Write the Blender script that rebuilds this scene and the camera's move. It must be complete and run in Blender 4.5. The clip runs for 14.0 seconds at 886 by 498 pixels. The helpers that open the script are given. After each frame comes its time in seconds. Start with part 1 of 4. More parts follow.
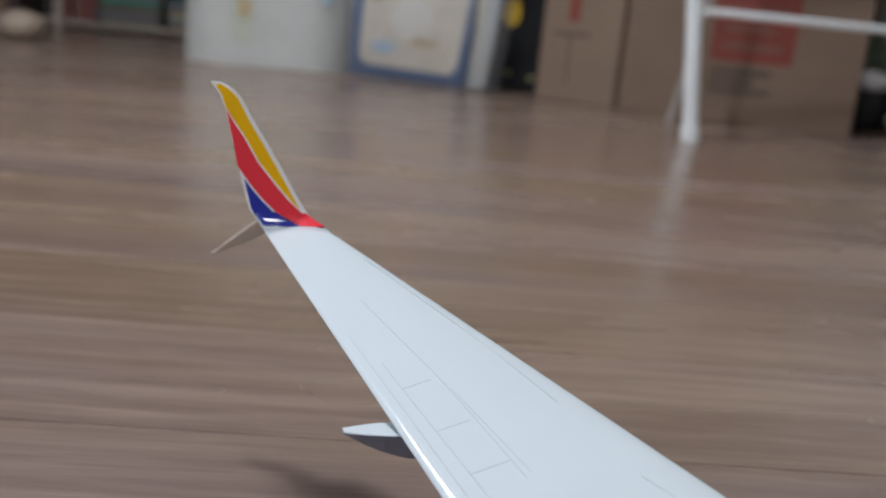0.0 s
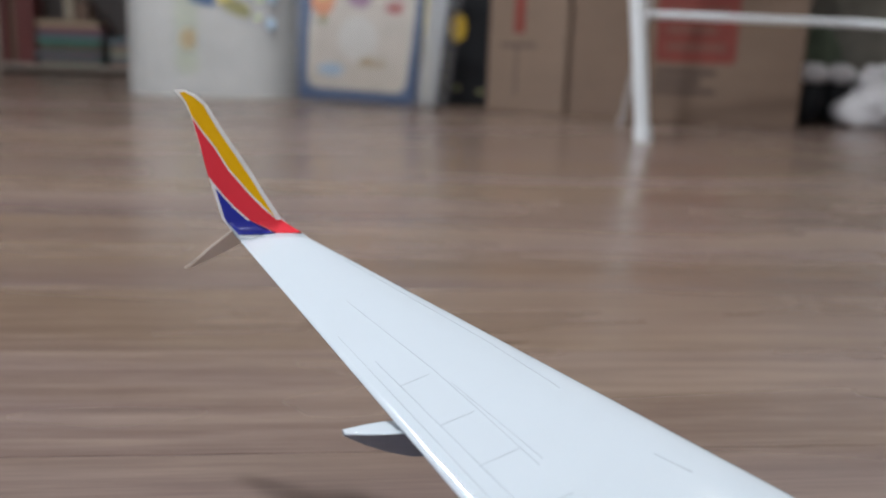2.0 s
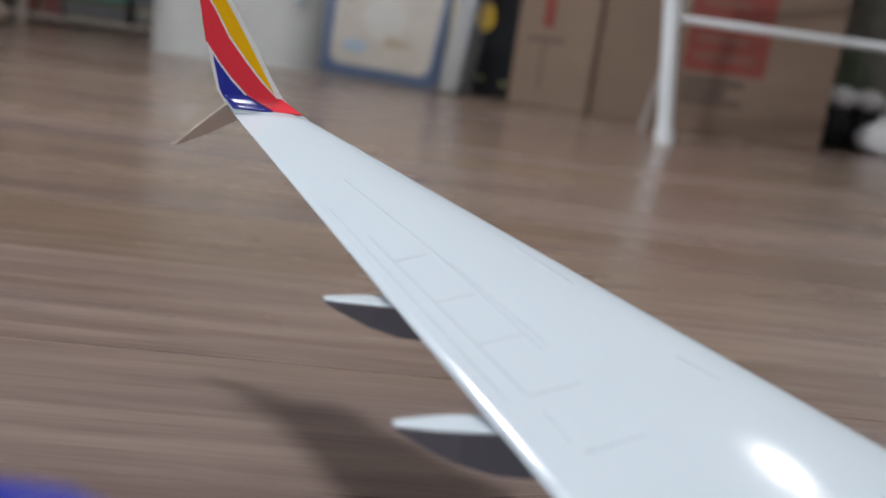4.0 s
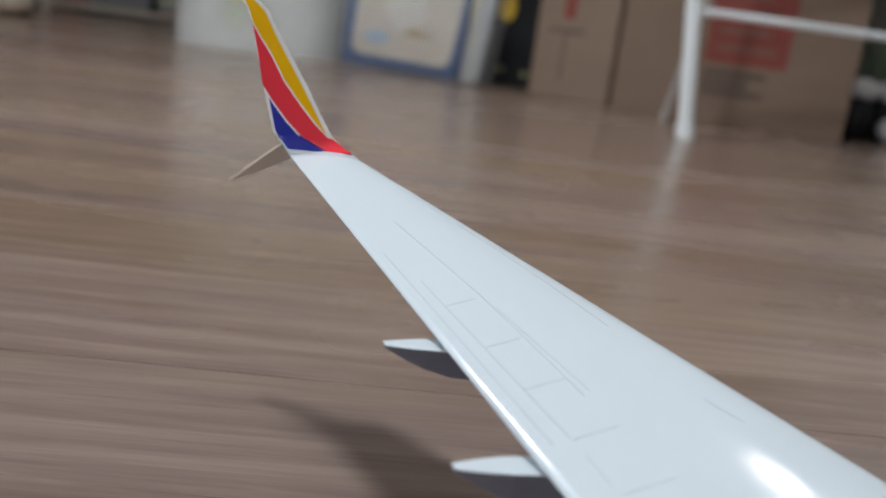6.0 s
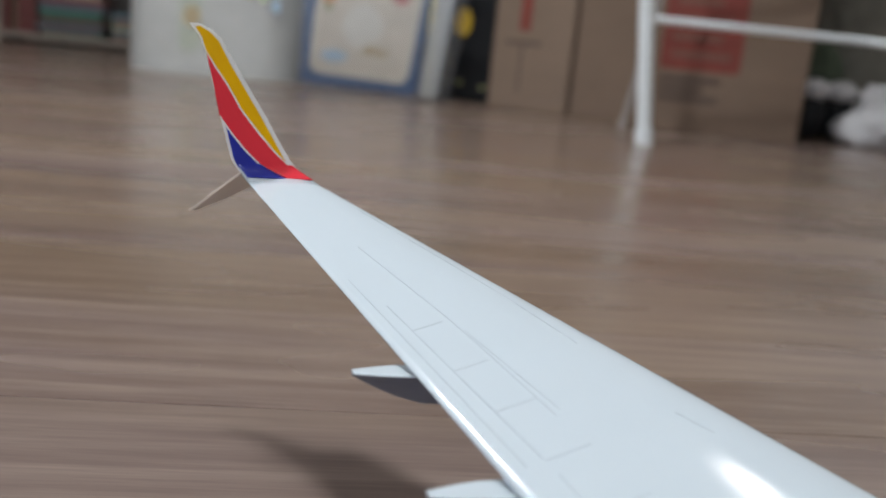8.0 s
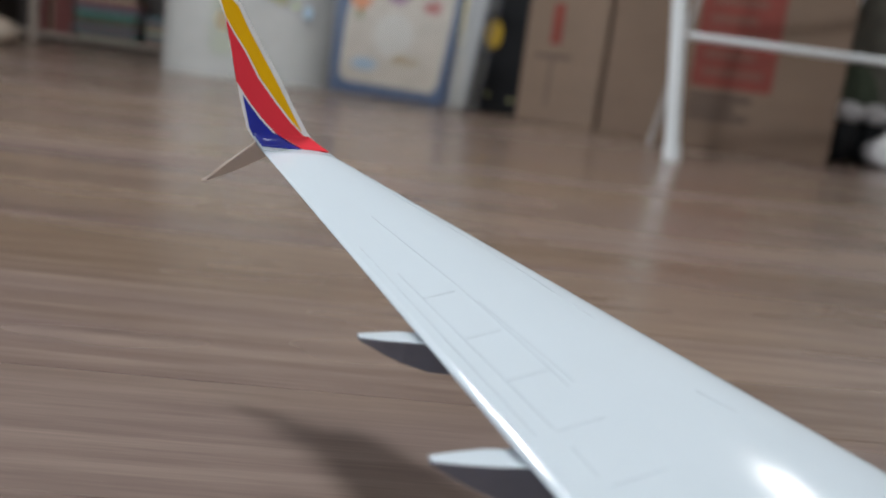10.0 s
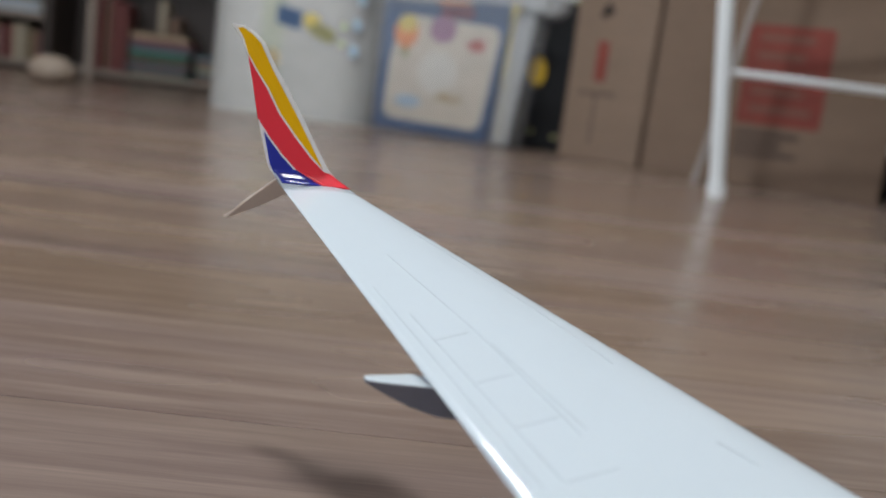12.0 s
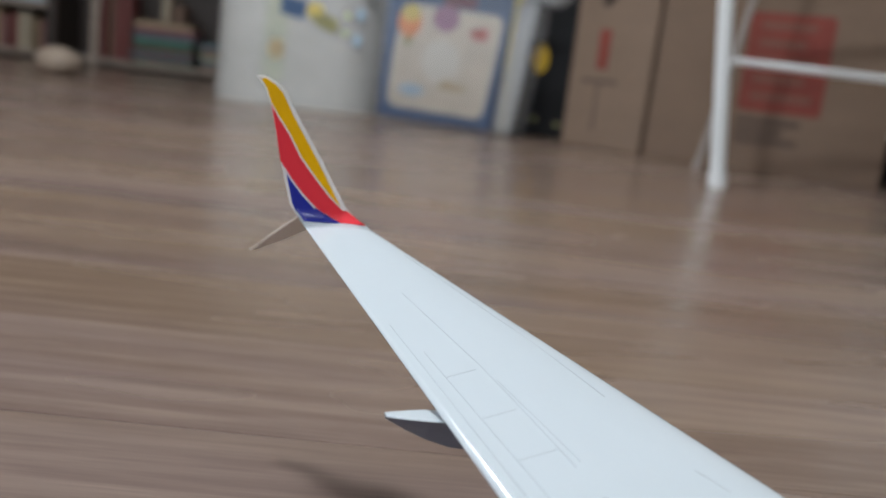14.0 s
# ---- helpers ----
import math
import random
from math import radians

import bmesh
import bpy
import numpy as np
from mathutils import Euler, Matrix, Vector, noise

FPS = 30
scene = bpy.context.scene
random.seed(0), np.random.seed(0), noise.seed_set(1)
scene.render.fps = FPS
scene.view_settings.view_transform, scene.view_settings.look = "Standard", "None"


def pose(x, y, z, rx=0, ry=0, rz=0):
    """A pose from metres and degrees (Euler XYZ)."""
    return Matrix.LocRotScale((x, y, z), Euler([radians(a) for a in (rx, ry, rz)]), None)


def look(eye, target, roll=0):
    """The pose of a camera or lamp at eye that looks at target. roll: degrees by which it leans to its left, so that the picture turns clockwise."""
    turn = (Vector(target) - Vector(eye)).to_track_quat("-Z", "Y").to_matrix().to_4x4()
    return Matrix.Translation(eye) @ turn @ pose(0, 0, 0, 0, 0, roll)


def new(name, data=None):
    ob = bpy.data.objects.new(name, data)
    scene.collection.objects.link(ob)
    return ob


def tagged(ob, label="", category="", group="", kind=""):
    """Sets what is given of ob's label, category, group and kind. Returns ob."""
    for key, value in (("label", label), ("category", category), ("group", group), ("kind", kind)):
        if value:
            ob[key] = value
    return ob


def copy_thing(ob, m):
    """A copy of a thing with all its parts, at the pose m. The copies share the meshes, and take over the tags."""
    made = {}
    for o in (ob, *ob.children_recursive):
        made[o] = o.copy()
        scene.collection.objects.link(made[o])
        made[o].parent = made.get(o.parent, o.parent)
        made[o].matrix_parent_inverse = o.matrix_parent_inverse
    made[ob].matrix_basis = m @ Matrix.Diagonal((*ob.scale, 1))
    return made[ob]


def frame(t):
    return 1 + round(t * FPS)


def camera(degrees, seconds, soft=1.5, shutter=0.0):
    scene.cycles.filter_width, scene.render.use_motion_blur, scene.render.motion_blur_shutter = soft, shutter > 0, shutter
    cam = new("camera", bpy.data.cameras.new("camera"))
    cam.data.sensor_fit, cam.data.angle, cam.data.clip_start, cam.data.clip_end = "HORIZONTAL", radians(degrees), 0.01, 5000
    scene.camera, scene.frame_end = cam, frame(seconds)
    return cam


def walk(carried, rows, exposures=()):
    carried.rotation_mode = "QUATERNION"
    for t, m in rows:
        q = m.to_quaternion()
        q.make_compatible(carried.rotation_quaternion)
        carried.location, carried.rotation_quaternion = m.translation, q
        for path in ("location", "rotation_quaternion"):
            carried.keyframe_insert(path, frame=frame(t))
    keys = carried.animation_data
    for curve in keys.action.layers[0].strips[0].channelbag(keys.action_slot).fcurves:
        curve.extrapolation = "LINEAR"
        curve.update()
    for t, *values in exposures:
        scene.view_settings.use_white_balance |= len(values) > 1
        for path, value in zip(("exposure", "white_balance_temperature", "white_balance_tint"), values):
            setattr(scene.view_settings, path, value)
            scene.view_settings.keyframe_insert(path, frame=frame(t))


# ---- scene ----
cam = camera(52.19, 14.0, soft=1.5)
# near focus on the wing, so the room beyond is soft
cam.data.dof.use_dof = True
cam.data.dof.focus_distance = 0.30
cam.data.dof.aperture_fstop = 8.5
PATH = [
    (0.0, look((0.0488, -0.3599, 0.1817), (0.1205, 0.6083, -0.0583), 5.61)),
    (0.5, look((0.0286, -0.3619, 0.1792), (0.1282, 0.6042, -0.0591), 3.84)),
    (1.0, look((0.0367, -0.3657, 0.1779), (0.1616, 0.6034, -0.0347), 1.94)),
    (1.5, look((0.0408, -0.3558, 0.1637), (0.1757, 0.6118, -0.0496), 3.22)),
    (2.0, look((0.0406, -0.3537, 0.1702), (0.1569, 0.6159, -0.0452), 2.14)),
    (2.2, look((0.0419, -0.3517, 0.1671), (0.1520, 0.6176, -0.0526), 2.12)),
    (4.3, look((0.0461, -0.3294, 0.1261), (0.1550, 0.6414, -0.0877), 8.24)),
    (4.5, look((0.0455, -0.3303, 0.1274), (0.1514, 0.6411, -0.0853), 8.17)),
    (5.0, look((0.0436, -0.3304, 0.1332), (0.1523, 0.6358, -0.1005), 8.14)),
    (5.5, look((0.0430, -0.3423, 0.1487), (0.1524, 0.6244, -0.0824), 6.97)),
    (6.0, look((0.0331, -0.3474, 0.1486), (0.1262, 0.6202, -0.0860), 7.88)),
    (6.5, look((0.0346, -0.3405, 0.1392), (0.1536, 0.6256, -0.0901), 8.45)),
    (7.0, look((0.0372, -0.3365, 0.1340), (0.1621, 0.6311, -0.0854), 8.04)),
    (7.5, look((0.0333, -0.3465, 0.1524), (0.1645, 0.6209, -0.0644), 5.53)),
    (10.0, look((0.0387, -0.3391, 0.1356), (0.1395, 0.6353, -0.0656), 7.42)),
    (10.5, look((0.0422, -0.3351, 0.1328), (0.1286, 0.6454, -0.0434), 5.95)),
    (11.0, look((0.0493, -0.3292, 0.1291), (0.1041, 0.6545, -0.0421), 7.83)),
    (11.5, look((0.0446, -0.3286, 0.1286), (0.1010, 0.6560, -0.0370), 7.14)),
    (12.0, look((0.0478, -0.3330, 0.1365), (0.0951, 0.6515, -0.0322), 7.34)),
    (12.5, look((0.0521, -0.3275, 0.1332), (0.0676, 0.6622, -0.0094), 5.65)),
    (13.0, look((0.0472, -0.3340, 0.1351), (0.0690, 0.6543, -0.0155), 6.74)),
    (13.5, look((0.0333, -0.3489, 0.1462), (0.0772, 0.6365, -0.0187), 6.23)),
    (14.0, look((0.0424, -0.3588, 0.1609), (0.0875, 0.6220, -0.0289), 6.89)),
]
walk(cam, PATH, exposures=[(0.0, -0.05, 6300, 12), (0.5, 0.15, 6300, 12), (1.0, 0.2, 6300, 12), (2.2, 0.12, 6300, 13), (4.3, 0.0, 6350, 12), (5.5, 0.0, 6350, 10), (7.0, 0.03, 6350, 10), (10.0, 0.0, 6350, 10), (11.0, 0.05, 6350, 10), (14.0, 0.05, 6350, 10)])

# ---------------------------------------------------------------- light
world = bpy.data.worlds.new("world")
scene.world = world
world.use_nodes = True
sky = world.node_tree.nodes.new("ShaderNodeTexSky")
sky.sky_type = "NISHITA"
sky.sun_disc = False
sky.sun_elevation = radians(40)
sky.sun_rotation = radians(200)
world.node_tree.links.new(sky.outputs[0], world.node_tree.nodes["Background"].inputs[0])
world.node_tree.nodes["Background"].inputs[1].default_value = 0.12


def area(name, m, sx, sy, power, color):
    lamp = bpy.data.lights.new(name, "AREA")
    lamp.shape, lamp.size, lamp.size_y, lamp.energy, lamp.color = "RECTANGLE", sx, sy, power, color
    ob = new(name, lamp)
    ob.matrix_world = m
    return ob


area("window_light_west", look((-3.28, -0.6, 1.5), (0, -0.4, 0.8)), 1.5, 1.3, 5, (0.88, 0.94, 1.0))
# soft fill from the south, added to brighten surfaces facing that way
area("fill_light_south", look((-1.4, -2.78, 1.5), (-1.4, 0, 0.9)), 1.7, 1.3, 40, (0.90, 0.95, 1.0))
area("ceiling_lamp_light", look((-0.58, 0.75, 2.40), (-0.58, 0.75, 0)), 0.31, 0.31, 52, (0.93, 0.97, 1.0))
area("ceiling_lamp_light", look((1.76, 1.68, 2.40), (1.76, 1.68, 0)), 0.17, 0.17, 3.5, (0.93, 0.97, 1.0))
for x, y in ((0.266, -0.25), (0.030, 0.90)):
    area("tube_lamp_light", look((x, y, 2.375), (x, y, 0), 10.7), 0.055, 0.55, 2.6, (0.93, 0.97, 1.0))
area("hall_light", look((4.9, -0.6, 2.35), (4.9, -0.6, 0)), 0.5, 0.5, 7, (1.0, 0.97, 0.94))
area("stair_light", look((5.7, 2.1, 2.45), (5.5, 2.1, 0)), 1.5, 0.8, 24, (1.0, 0.97, 0.94))

# ---------------------------------------------------------------- materials


def node_mat(name):
    m = bpy.data.materials.new(name)
    m.use_nodes = True
    return m, m.node_tree.nodes, m.node_tree.links, m.node_tree.nodes["Principled BSDF"]


def mat(name, color, rough=0.5, metal=0.0, scale=30.0, vary=0.12, bump=0.1, stretch=(1, 1, 1), coat=0.0, alpha=1.0, trans=0.0):
    m, n, l, b = node_mat(name)
    co = n.new("ShaderNodeTexCoord")
    mp = n.new("ShaderNodeMapping")
    mp.inputs["Scale"].default_value = stretch
    l.new(co.outputs["Object"], mp.inputs[0])
    fine = n.new("ShaderNodeTexNoise")
    fine.inputs["Scale"].default_value, fine.inputs["Detail"].default_value = scale, 6
    broad = n.new("ShaderNodeTexNoise")
    broad.inputs["Scale"].default_value, broad.inputs["Detail"].default_value = scale / 9, 3
    for q in (fine, broad):
        l.new(mp.outputs[0], q.inputs["Vector"])
    mix = n.new("ShaderNodeMath")
    mix.operation = "ADD"
    l.new(fine.outputs[0], mix.inputs[0])
    l.new(broad.outputs[0], mix.inputs[1])
    ramp = n.new("ShaderNodeMapRange")
    ramp.inputs[1].default_value, ramp.inputs[2].default_value = 0.6, 1.4
    ramp.inputs[3].default_value, ramp.inputs[4].default_value = 1 - vary, 1 + vary
    l.new(mix.outputs[0], ramp.inputs[0])
    mul = n.new("ShaderNodeMix")
    mul.data_type, mul.blend_type = "RGBA", "MULTIPLY"
    mul.inputs[0].default_value = 1
    mul.inputs[6].default_value = (*color, 1)
    l.new(ramp.outputs[0], mul.inputs[7])
    l.new(mul.outputs[2], b.inputs["Base Color"])
    b.inputs["Roughness"].default_value, b.inputs["Metallic"].default_value = rough, metal
    b.inputs["Coat Weight"].default_value = coat
    b.inputs["Transmission Weight"].default_value = trans
    b.inputs["Alpha"].default_value = alpha
    if bump:
        bp = n.new("ShaderNodeBump")
        bp.inputs["Strength"].default_value, bp.inputs["Distance"].default_value = bump, 0.002
        l.new(fine.outputs[0], bp.inputs["Height"])
        l.new(bp.outputs[0], b.inputs["Normal"])
    return m


def floor_mat():
    m, n, l, b = node_mat("brown_grey_wood_planks")
    geo = n.new("ShaderNodeNewGeometry")
    info = n.new("ShaderNodeObjectInfo")
    off = n.new("ShaderNodeVectorMath")
    off.operation = "MULTIPLY_ADD"
    comb = n.new("ShaderNodeCombineXYZ")
    add = n.new("ShaderNodeMath")
    l.new(info.outputs["Random"], add.inputs[0])
    l.new(geo.outputs["Random Per Island"], add.inputs[1])
    for k in range(3):
        l.new(add.outputs[0], comb.inputs[k])
    l.new(comb.outputs[0], off.inputs[0])
    off.inputs[1].default_value = (7.3, 3.1, 5.7)
    l.new(geo.outputs["Position"], off.inputs[2])

    def grain(sx, sy, detail, rough, dist=0.0):
        mp = n.new("ShaderNodeMapping")
        mp.inputs["Scale"].default_value = (sx, sy, 1)
        l.new(off.outputs[0], mp.inputs[0])
        t = n.new("ShaderNodeTexNoise")
        t.inputs["Scale"].default_value = 1.0
        t.inputs["Detail"].default_value, t.inputs["Roughness"].default_value = detail, rough
        t.inputs["Distortion"].default_value = dist
        l.new(mp.outputs[0], t.inputs["Vector"])
        return t
    fine = grain(22, 400, 4, 0.6, 0.3)
    ridge = grain(8, 150, 5, 0.7, 0.6)
    mid = grain(2.4, 42, 4, 0.6, 0.9)
    broad = grain(1.5, 8, 3, 0.55, 0.6)
    wmap = n.new("ShaderNodeMapping")
    wmap.inputs["Scale"].default_value = (0.55, 1.0, 1.0)
    l.new(off.outputs[0], wmap.inputs[0])
    wave = n.new("ShaderNodeTexWave")
    wave.wave_type, wave.bands_direction, wave.wave_profile = "BANDS", "Y", "SIN"
    wave.inputs["Scale"].default_value, wave.inputs["Distortion"].default_value = 15.0, 9.0
    wave.inputs["Detail"].default_value, wave.inputs["Detail Scale"].default_value = 2.5, 0.22
    l.new(wmap.outputs[0], wave.inputs["Vector"])
    total = None
    for tex, wt in ((fine, 0.21), (ridge, 0.23), (mid, 0.20), (broad, 0.31), (wave, 0.05)):
        ma = n.new("ShaderNodeMath")
        ma.operation = "MULTIPLY_ADD"
        l.new(tex.outputs[1 if tex is wave else 0], ma.inputs[0])
        ma.inputs[1].default_value = wt
        if total is None:
            rnd = n.new("ShaderNodeMath")
            rnd.operation = "MULTIPLY_ADD"
            l.new(add.outputs[0], rnd.inputs[0])
            rnd.inputs[1].default_value, rnd.inputs[2].default_value = 0.05, -0.012
            l.new(rnd.outputs[0], ma.inputs[2])
        else:
            l.new(total.outputs[0], ma.inputs[2])
        total = ma
    ramps = []
    for lo_c, mid_c, hi_c in (((0.105, 0.070, 0.048, 1), (0.182, 0.125, 0.087, 1), (0.36, 0.268, 0.188, 1)), ((0.100, 0.068, 0.058, 1), (0.176, 0.125, 0.105, 1), (0.33, 0.25, 0.205, 1))):
        rp_ = n.new("ShaderNodeValToRGB")
        e = rp_.color_ramp.elements
        e[0].position, e[0].color = 0.26, lo_c
        e[1].position, e[1].color = 0.74, hi_c
        m_ = rp_.color_ramp.elements.new(0.5)
        m_.color = mid_c
        l.new(total.outputs[0], rp_.inputs[0])
        ramps.append(rp_)
    tint = grain(0.9, 5, 2, 0.5, 0.8)
    tr_ = n.new("ShaderNodeMapRange")
    tr_.inputs[1].default_value, tr_.inputs[2].default_value = 0.35, 0.65
    l.new(tint.outputs[0], tr_.inputs[0])
    hue = n.new("ShaderNodeMix")
    hue.data_type = "RGBA"
    l.new(tr_.outputs[0], hue.inputs[0])
    l.new(ramps[0].outputs[0], hue.inputs[6])
    l.new(ramps[1].outputs[0], hue.inputs[7])
    mixv = total
    l.new(hue.outputs[2], b.inputs["Base Color"])
    rr = n.new("ShaderNodeMapRange")
    rr.inputs[1].default_value, rr.inputs[2].default_value = 0.3, 0.7
    rr.inputs[3].default_value, rr.inputs[4].default_value = 0.19, 0.32
    l.new(broad.outputs[0], rr.inputs[0])
    l.new(rr.outputs[0], b.inputs["Roughness"])
    b.inputs["Specular IOR Level"].default_value = 0.5
    bp = n.new("ShaderNodeBump")
    bp.inputs["Strength"].default_value, bp.inputs["Distance"].default_value = 0.16, 0.0008
    l.new(mixv.outputs[0], bp.inputs["Height"])
    l.new(bp.outputs[0], b.inputs["Normal"])
    return m


def glow(name, color, strength):
    m, n, l, b = node_mat(name)
    b.inputs["Base Color"].default_value = (*color, 1)
    b.inputs["Emission Color"].default_value = (*color, 1)
    b.inputs["Emission Strength"].default_value = strength
    return m


M_FLOOR = floor_mat()
M_JOINT = mat("dark_joint", (0.03, 0.024, 0.02), 0.8)
M_WALL = mat("pale_pink_grey_wall_paint", (0.62, 0.575, 0.55), 0.75, scale=120, vary=0.03, bump=0.12)
M_WHITEWALL = mat("white_wall_paint", (0.74, 0.75, 0.755), 0.7, scale=120, vary=0.03, bump=0.1)
M_TRIM = mat("white_gloss_trim_paint", (0.8, 0.8, 0.79), 0.35, scale=60, vary=0.03, bump=0.04)
M_CEIL = mat("white_ceiling_paint", (0.82, 0.82, 0.81), 0.9, scale=150, vary=0.02, bump=0.15)
M_DARKWALL = mat("dark_blue_grey_wall", (0.05, 0.062, 0.075), 0.7, scale=80, vary=0.1)
M_TREAD = mat("dark_brown_stair_wood", (0.17, 0.09, 0.062), 0.4, scale=40, vary=0.25, stretch=(8, 1, 8))
M_TREADDARK = mat("dark_brown_strip_wood", (0.045, 0.034, 0.03), 0.45, scale=40, vary=0.25)
M_WING = mat("glossy_white_plastic", (0.62, 0.69, 0.73), 0.12, scale=60, vary=0.012, bump=0.01)
# keel grey, darkened to carry the shade below the fairing tops
M_KEEL = mat("grey_keel_paint_with_shade", (0.17, 0.17, 0.20), 0.35, scale=60, vary=0.03, bump=0.01)
M_LINE = mat("grey_panel_line", (0.515, 0.57, 0.605), 0.25, bump=0)
M_RIM = mat("white_winglet_paint", (0.86, 0.84, 0.81), 0.2, scale=60, vary=0.02, bump=0.01)
M_YELLOW = mat("golden_yellow_gloss_paint", (0.93, 0.51, 0.003), 0.12, vary=0.04, bump=0.01)
M_RED = mat("red_gloss_paint", (0.86, 0.045, 0.065), 0.12, vary=0.04, bump=0.01)
M_BLUE = mat("royal_blue_gloss_paint", (0.024, 0.036, 0.35), 0.07, vary=0.04, bump=0.01)
M_STRAKE = mat("cream_plastic", (0.58, 0.50, 0.42), 0.25, vary=0.03, bump=0.01)
M_METAL = mat("grey_metal", (0.5, 0.5, 0.52), 0.3, 0.9)
M_TUBE = mat("white_enamel_tube", (0.78, 0.82, 0.83), 0.3, scale=80, vary=0.04, bump=0.03)
M_TUBEPALE = mat("pale_grey_tube", (0.46, 0.46, 0.45), 0.4, scale=80, vary=0.06, bump=0.03)
M_TUBEGREY = mat("grey_painted_tube", (0.33, 0.30, 0.28), 0.45, scale=80, vary=0.06, bump=0.03)
M_CARD = mat("brown_cardboard", (0.185, 0.126, 0.088), 0.8, scale=50, vary=0.12, bump=0.15, stretch=(1, 1, 3))
M_CARDL = mat("light_brown_cardboard", (0.220, 0.156, 0.112), 0.8, scale=50, vary=0.12, bump=0.15, stretch=(1, 1, 3))
M_REDPRINT = mat("faded_red_print", (0.21, 0.042, 0.030), 0.75, scale=60, vary=0.25, bump=0.05)
M_REDBAR = mat("worn_red_print", (0.19, 0.085, 0.06), 0.75, scale=60, vary=0.2)
M_DARKPRINT = mat("dark_brown_print", (0.082, 0.056, 0.045), 0.75, scale=60, vary=0.2)
M_TAPE = mat("brown_packing_tape", (0.30, 0.19, 0.11), 0.3, vary=0.06)
M_BLACK = mat("black_plastic", (0.012, 0.0125, 0.014), 0.55, vary=0.2)
M_BLACKFRAME = mat("black_painted_metal", (0.025, 0.025, 0.028), 0.45, vary=0.2)
M_YDISC = mat("yellow_print", (0.75, 0.47, 0.02), 0.5, vary=0.06)
M_CLEAR = mat("cloudy_clear_plastic", (0.72, 0.75, 0.78), 0.16, scale=9, vary=0.1, bump=0.25, alpha=0.14)
M_HAZE = mat("hazy_clear_film", (0.62, 0.64, 0.65), 0.25, scale=9, vary=0.12, bump=0.3, alpha=0.42)
M_PAPERW = mat("white_printed_card", (0.60, 0.585, 0.53), 0.6, scale=25, vary=0.08, bump=0.04)
M_CREAM = mat("cream_print", (0.55, 0.50, 0.42), 0.6, scale=18, vary=0.15, bump=0.02)
M_PBLUE = mat("blue_print", (0.045, 0.095, 0.20), 0.5, scale=20, vary=0.2, bump=0.02)
M_PLBLUE = mat("light_blue_print", (0.35, 0.48, 0.62), 0.5, scale=20, vary=0.2, bump=0.02)
M_PGREEN = mat("pale_green_print", (0.50, 0.55, 0.33), 0.5, scale=15, vary=0.25, bump=0.02)
M_PORANGE = mat("orange_print", (0.68, 0.26, 0.10), 0.5, scale=25, vary=0.3, bump=0.02)
M_PPURPLE = mat("mauve_print", (0.30, 0.16, 0.25), 0.5, scale=25, vary=0.3, bump=0.02)
M_PRED = mat("dull_red_print", (0.45, 0.14, 0.12), 0.5, scale=25, vary=0.3, bump=0.02)
M_POLIVE = mat("olive_print", (0.28, 0.27, 0.12), 0.5, scale=25, vary=0.3, bump=0.02)
M_SHELF = mat("grey_brown_shelf_wood", (0.30, 0.245, 0.20), 0.5, scale=30, vary=0.25, stretch=(1, 6, 6))
M_DSHELF = mat("dark_brown_shelf_wood", (0.045, 0.032, 0.026), 0.5, scale=30, vary=0.25, stretch=(6, 6, 1))
M_PALEWOOD = mat("pale_wood", (0.340, 0.272, 0.211), 0.55, scale=30, vary=0.12)
M_TANTOP = mat("tan_wood_top", (0.42, 0.33, 0.20), 0.4, scale=30, vary=0.18, stretch=(1, 6, 1))
M_TAUPE = mat("taupe_fabric_and_shade", (0.25, 0.225, 0.205), 0.9, scale=160, vary=0.15, bump=0.3)
M_BAG = mat("white_crumpled_plastic", (0.52, 0.51, 0.51), 0.35, scale=30, vary=0.1, bump=0.5)
M_NAVY = mat("navy_fabric", (0.03, 0.035, 0.10), 0.8, vary=0.2)
M_GREEN = mat("dark_green_fabric", (0.05, 0.065, 0.04), 0.85, vary=0.3)
M_OLIVEGREY = mat("olive_grey_fabric", (0.17, 0.16, 0.13), 0.9, scale=20, vary=0.3, bump=0.3)
M_CURTAIN = mat("grey_curtain_cloth", (0.66, 0.66, 0.63), 0.9, scale=150, vary=0.08, bump=0.3)
M_GLASS = mat("window_glass", (0.9, 0.95, 1.0), 0.02, vary=0, bump=0, trans=1.0)
M_LAMP = glow("lamp_diffuser_glow", (1.0, 0.93, 0.84), 6.0)
M_BLACK.node_tree.nodes["Principled BSDF"].inputs["Specular IOR Level"].default_value = 0.2
for m_ in (M_YELLOW, M_RED):
    m_.node_tree.nodes["Principled BSDF"].inputs["Specular IOR Level"].default_value = 0.3
M_DARKHOLE = mat("torn_dark_hole", (0.02, 0.015, 0.012), 0.9)
M_BOARD = mat("deep_blue_board", (0.02, 0.05, 0.16), 0.45, vary=0.2)
M_MAROON = mat("maroon_print", (0.16, 0.035, 0.06), 0.5, vary=0.25)
M_PYELLOW = mat("pale_yellow_print", (0.62, 0.50, 0.14), 0.5, vary=0.2)
BOOKS = [mat("book_cover_" + w, col, 0.55, scale=25, vary=0.2) for w, col in (
    ("maroon", (0.16, 0.04, 0.035)), ("cream", (0.34, 0.29, 0.21)), ("green", (0.05, 0.12, 0.07)), ("rose", (0.24, 0.12, 0.11)),
    ("teal", (0.06, 0.17, 0.19)), ("tan", (0.2, 0.14, 0.075)), ("grey", (0.12, 0.12, 0.13)), ("brown", (0.13, 0.075, 0.045)))]

# ---------------------------------------------------------------- helpers


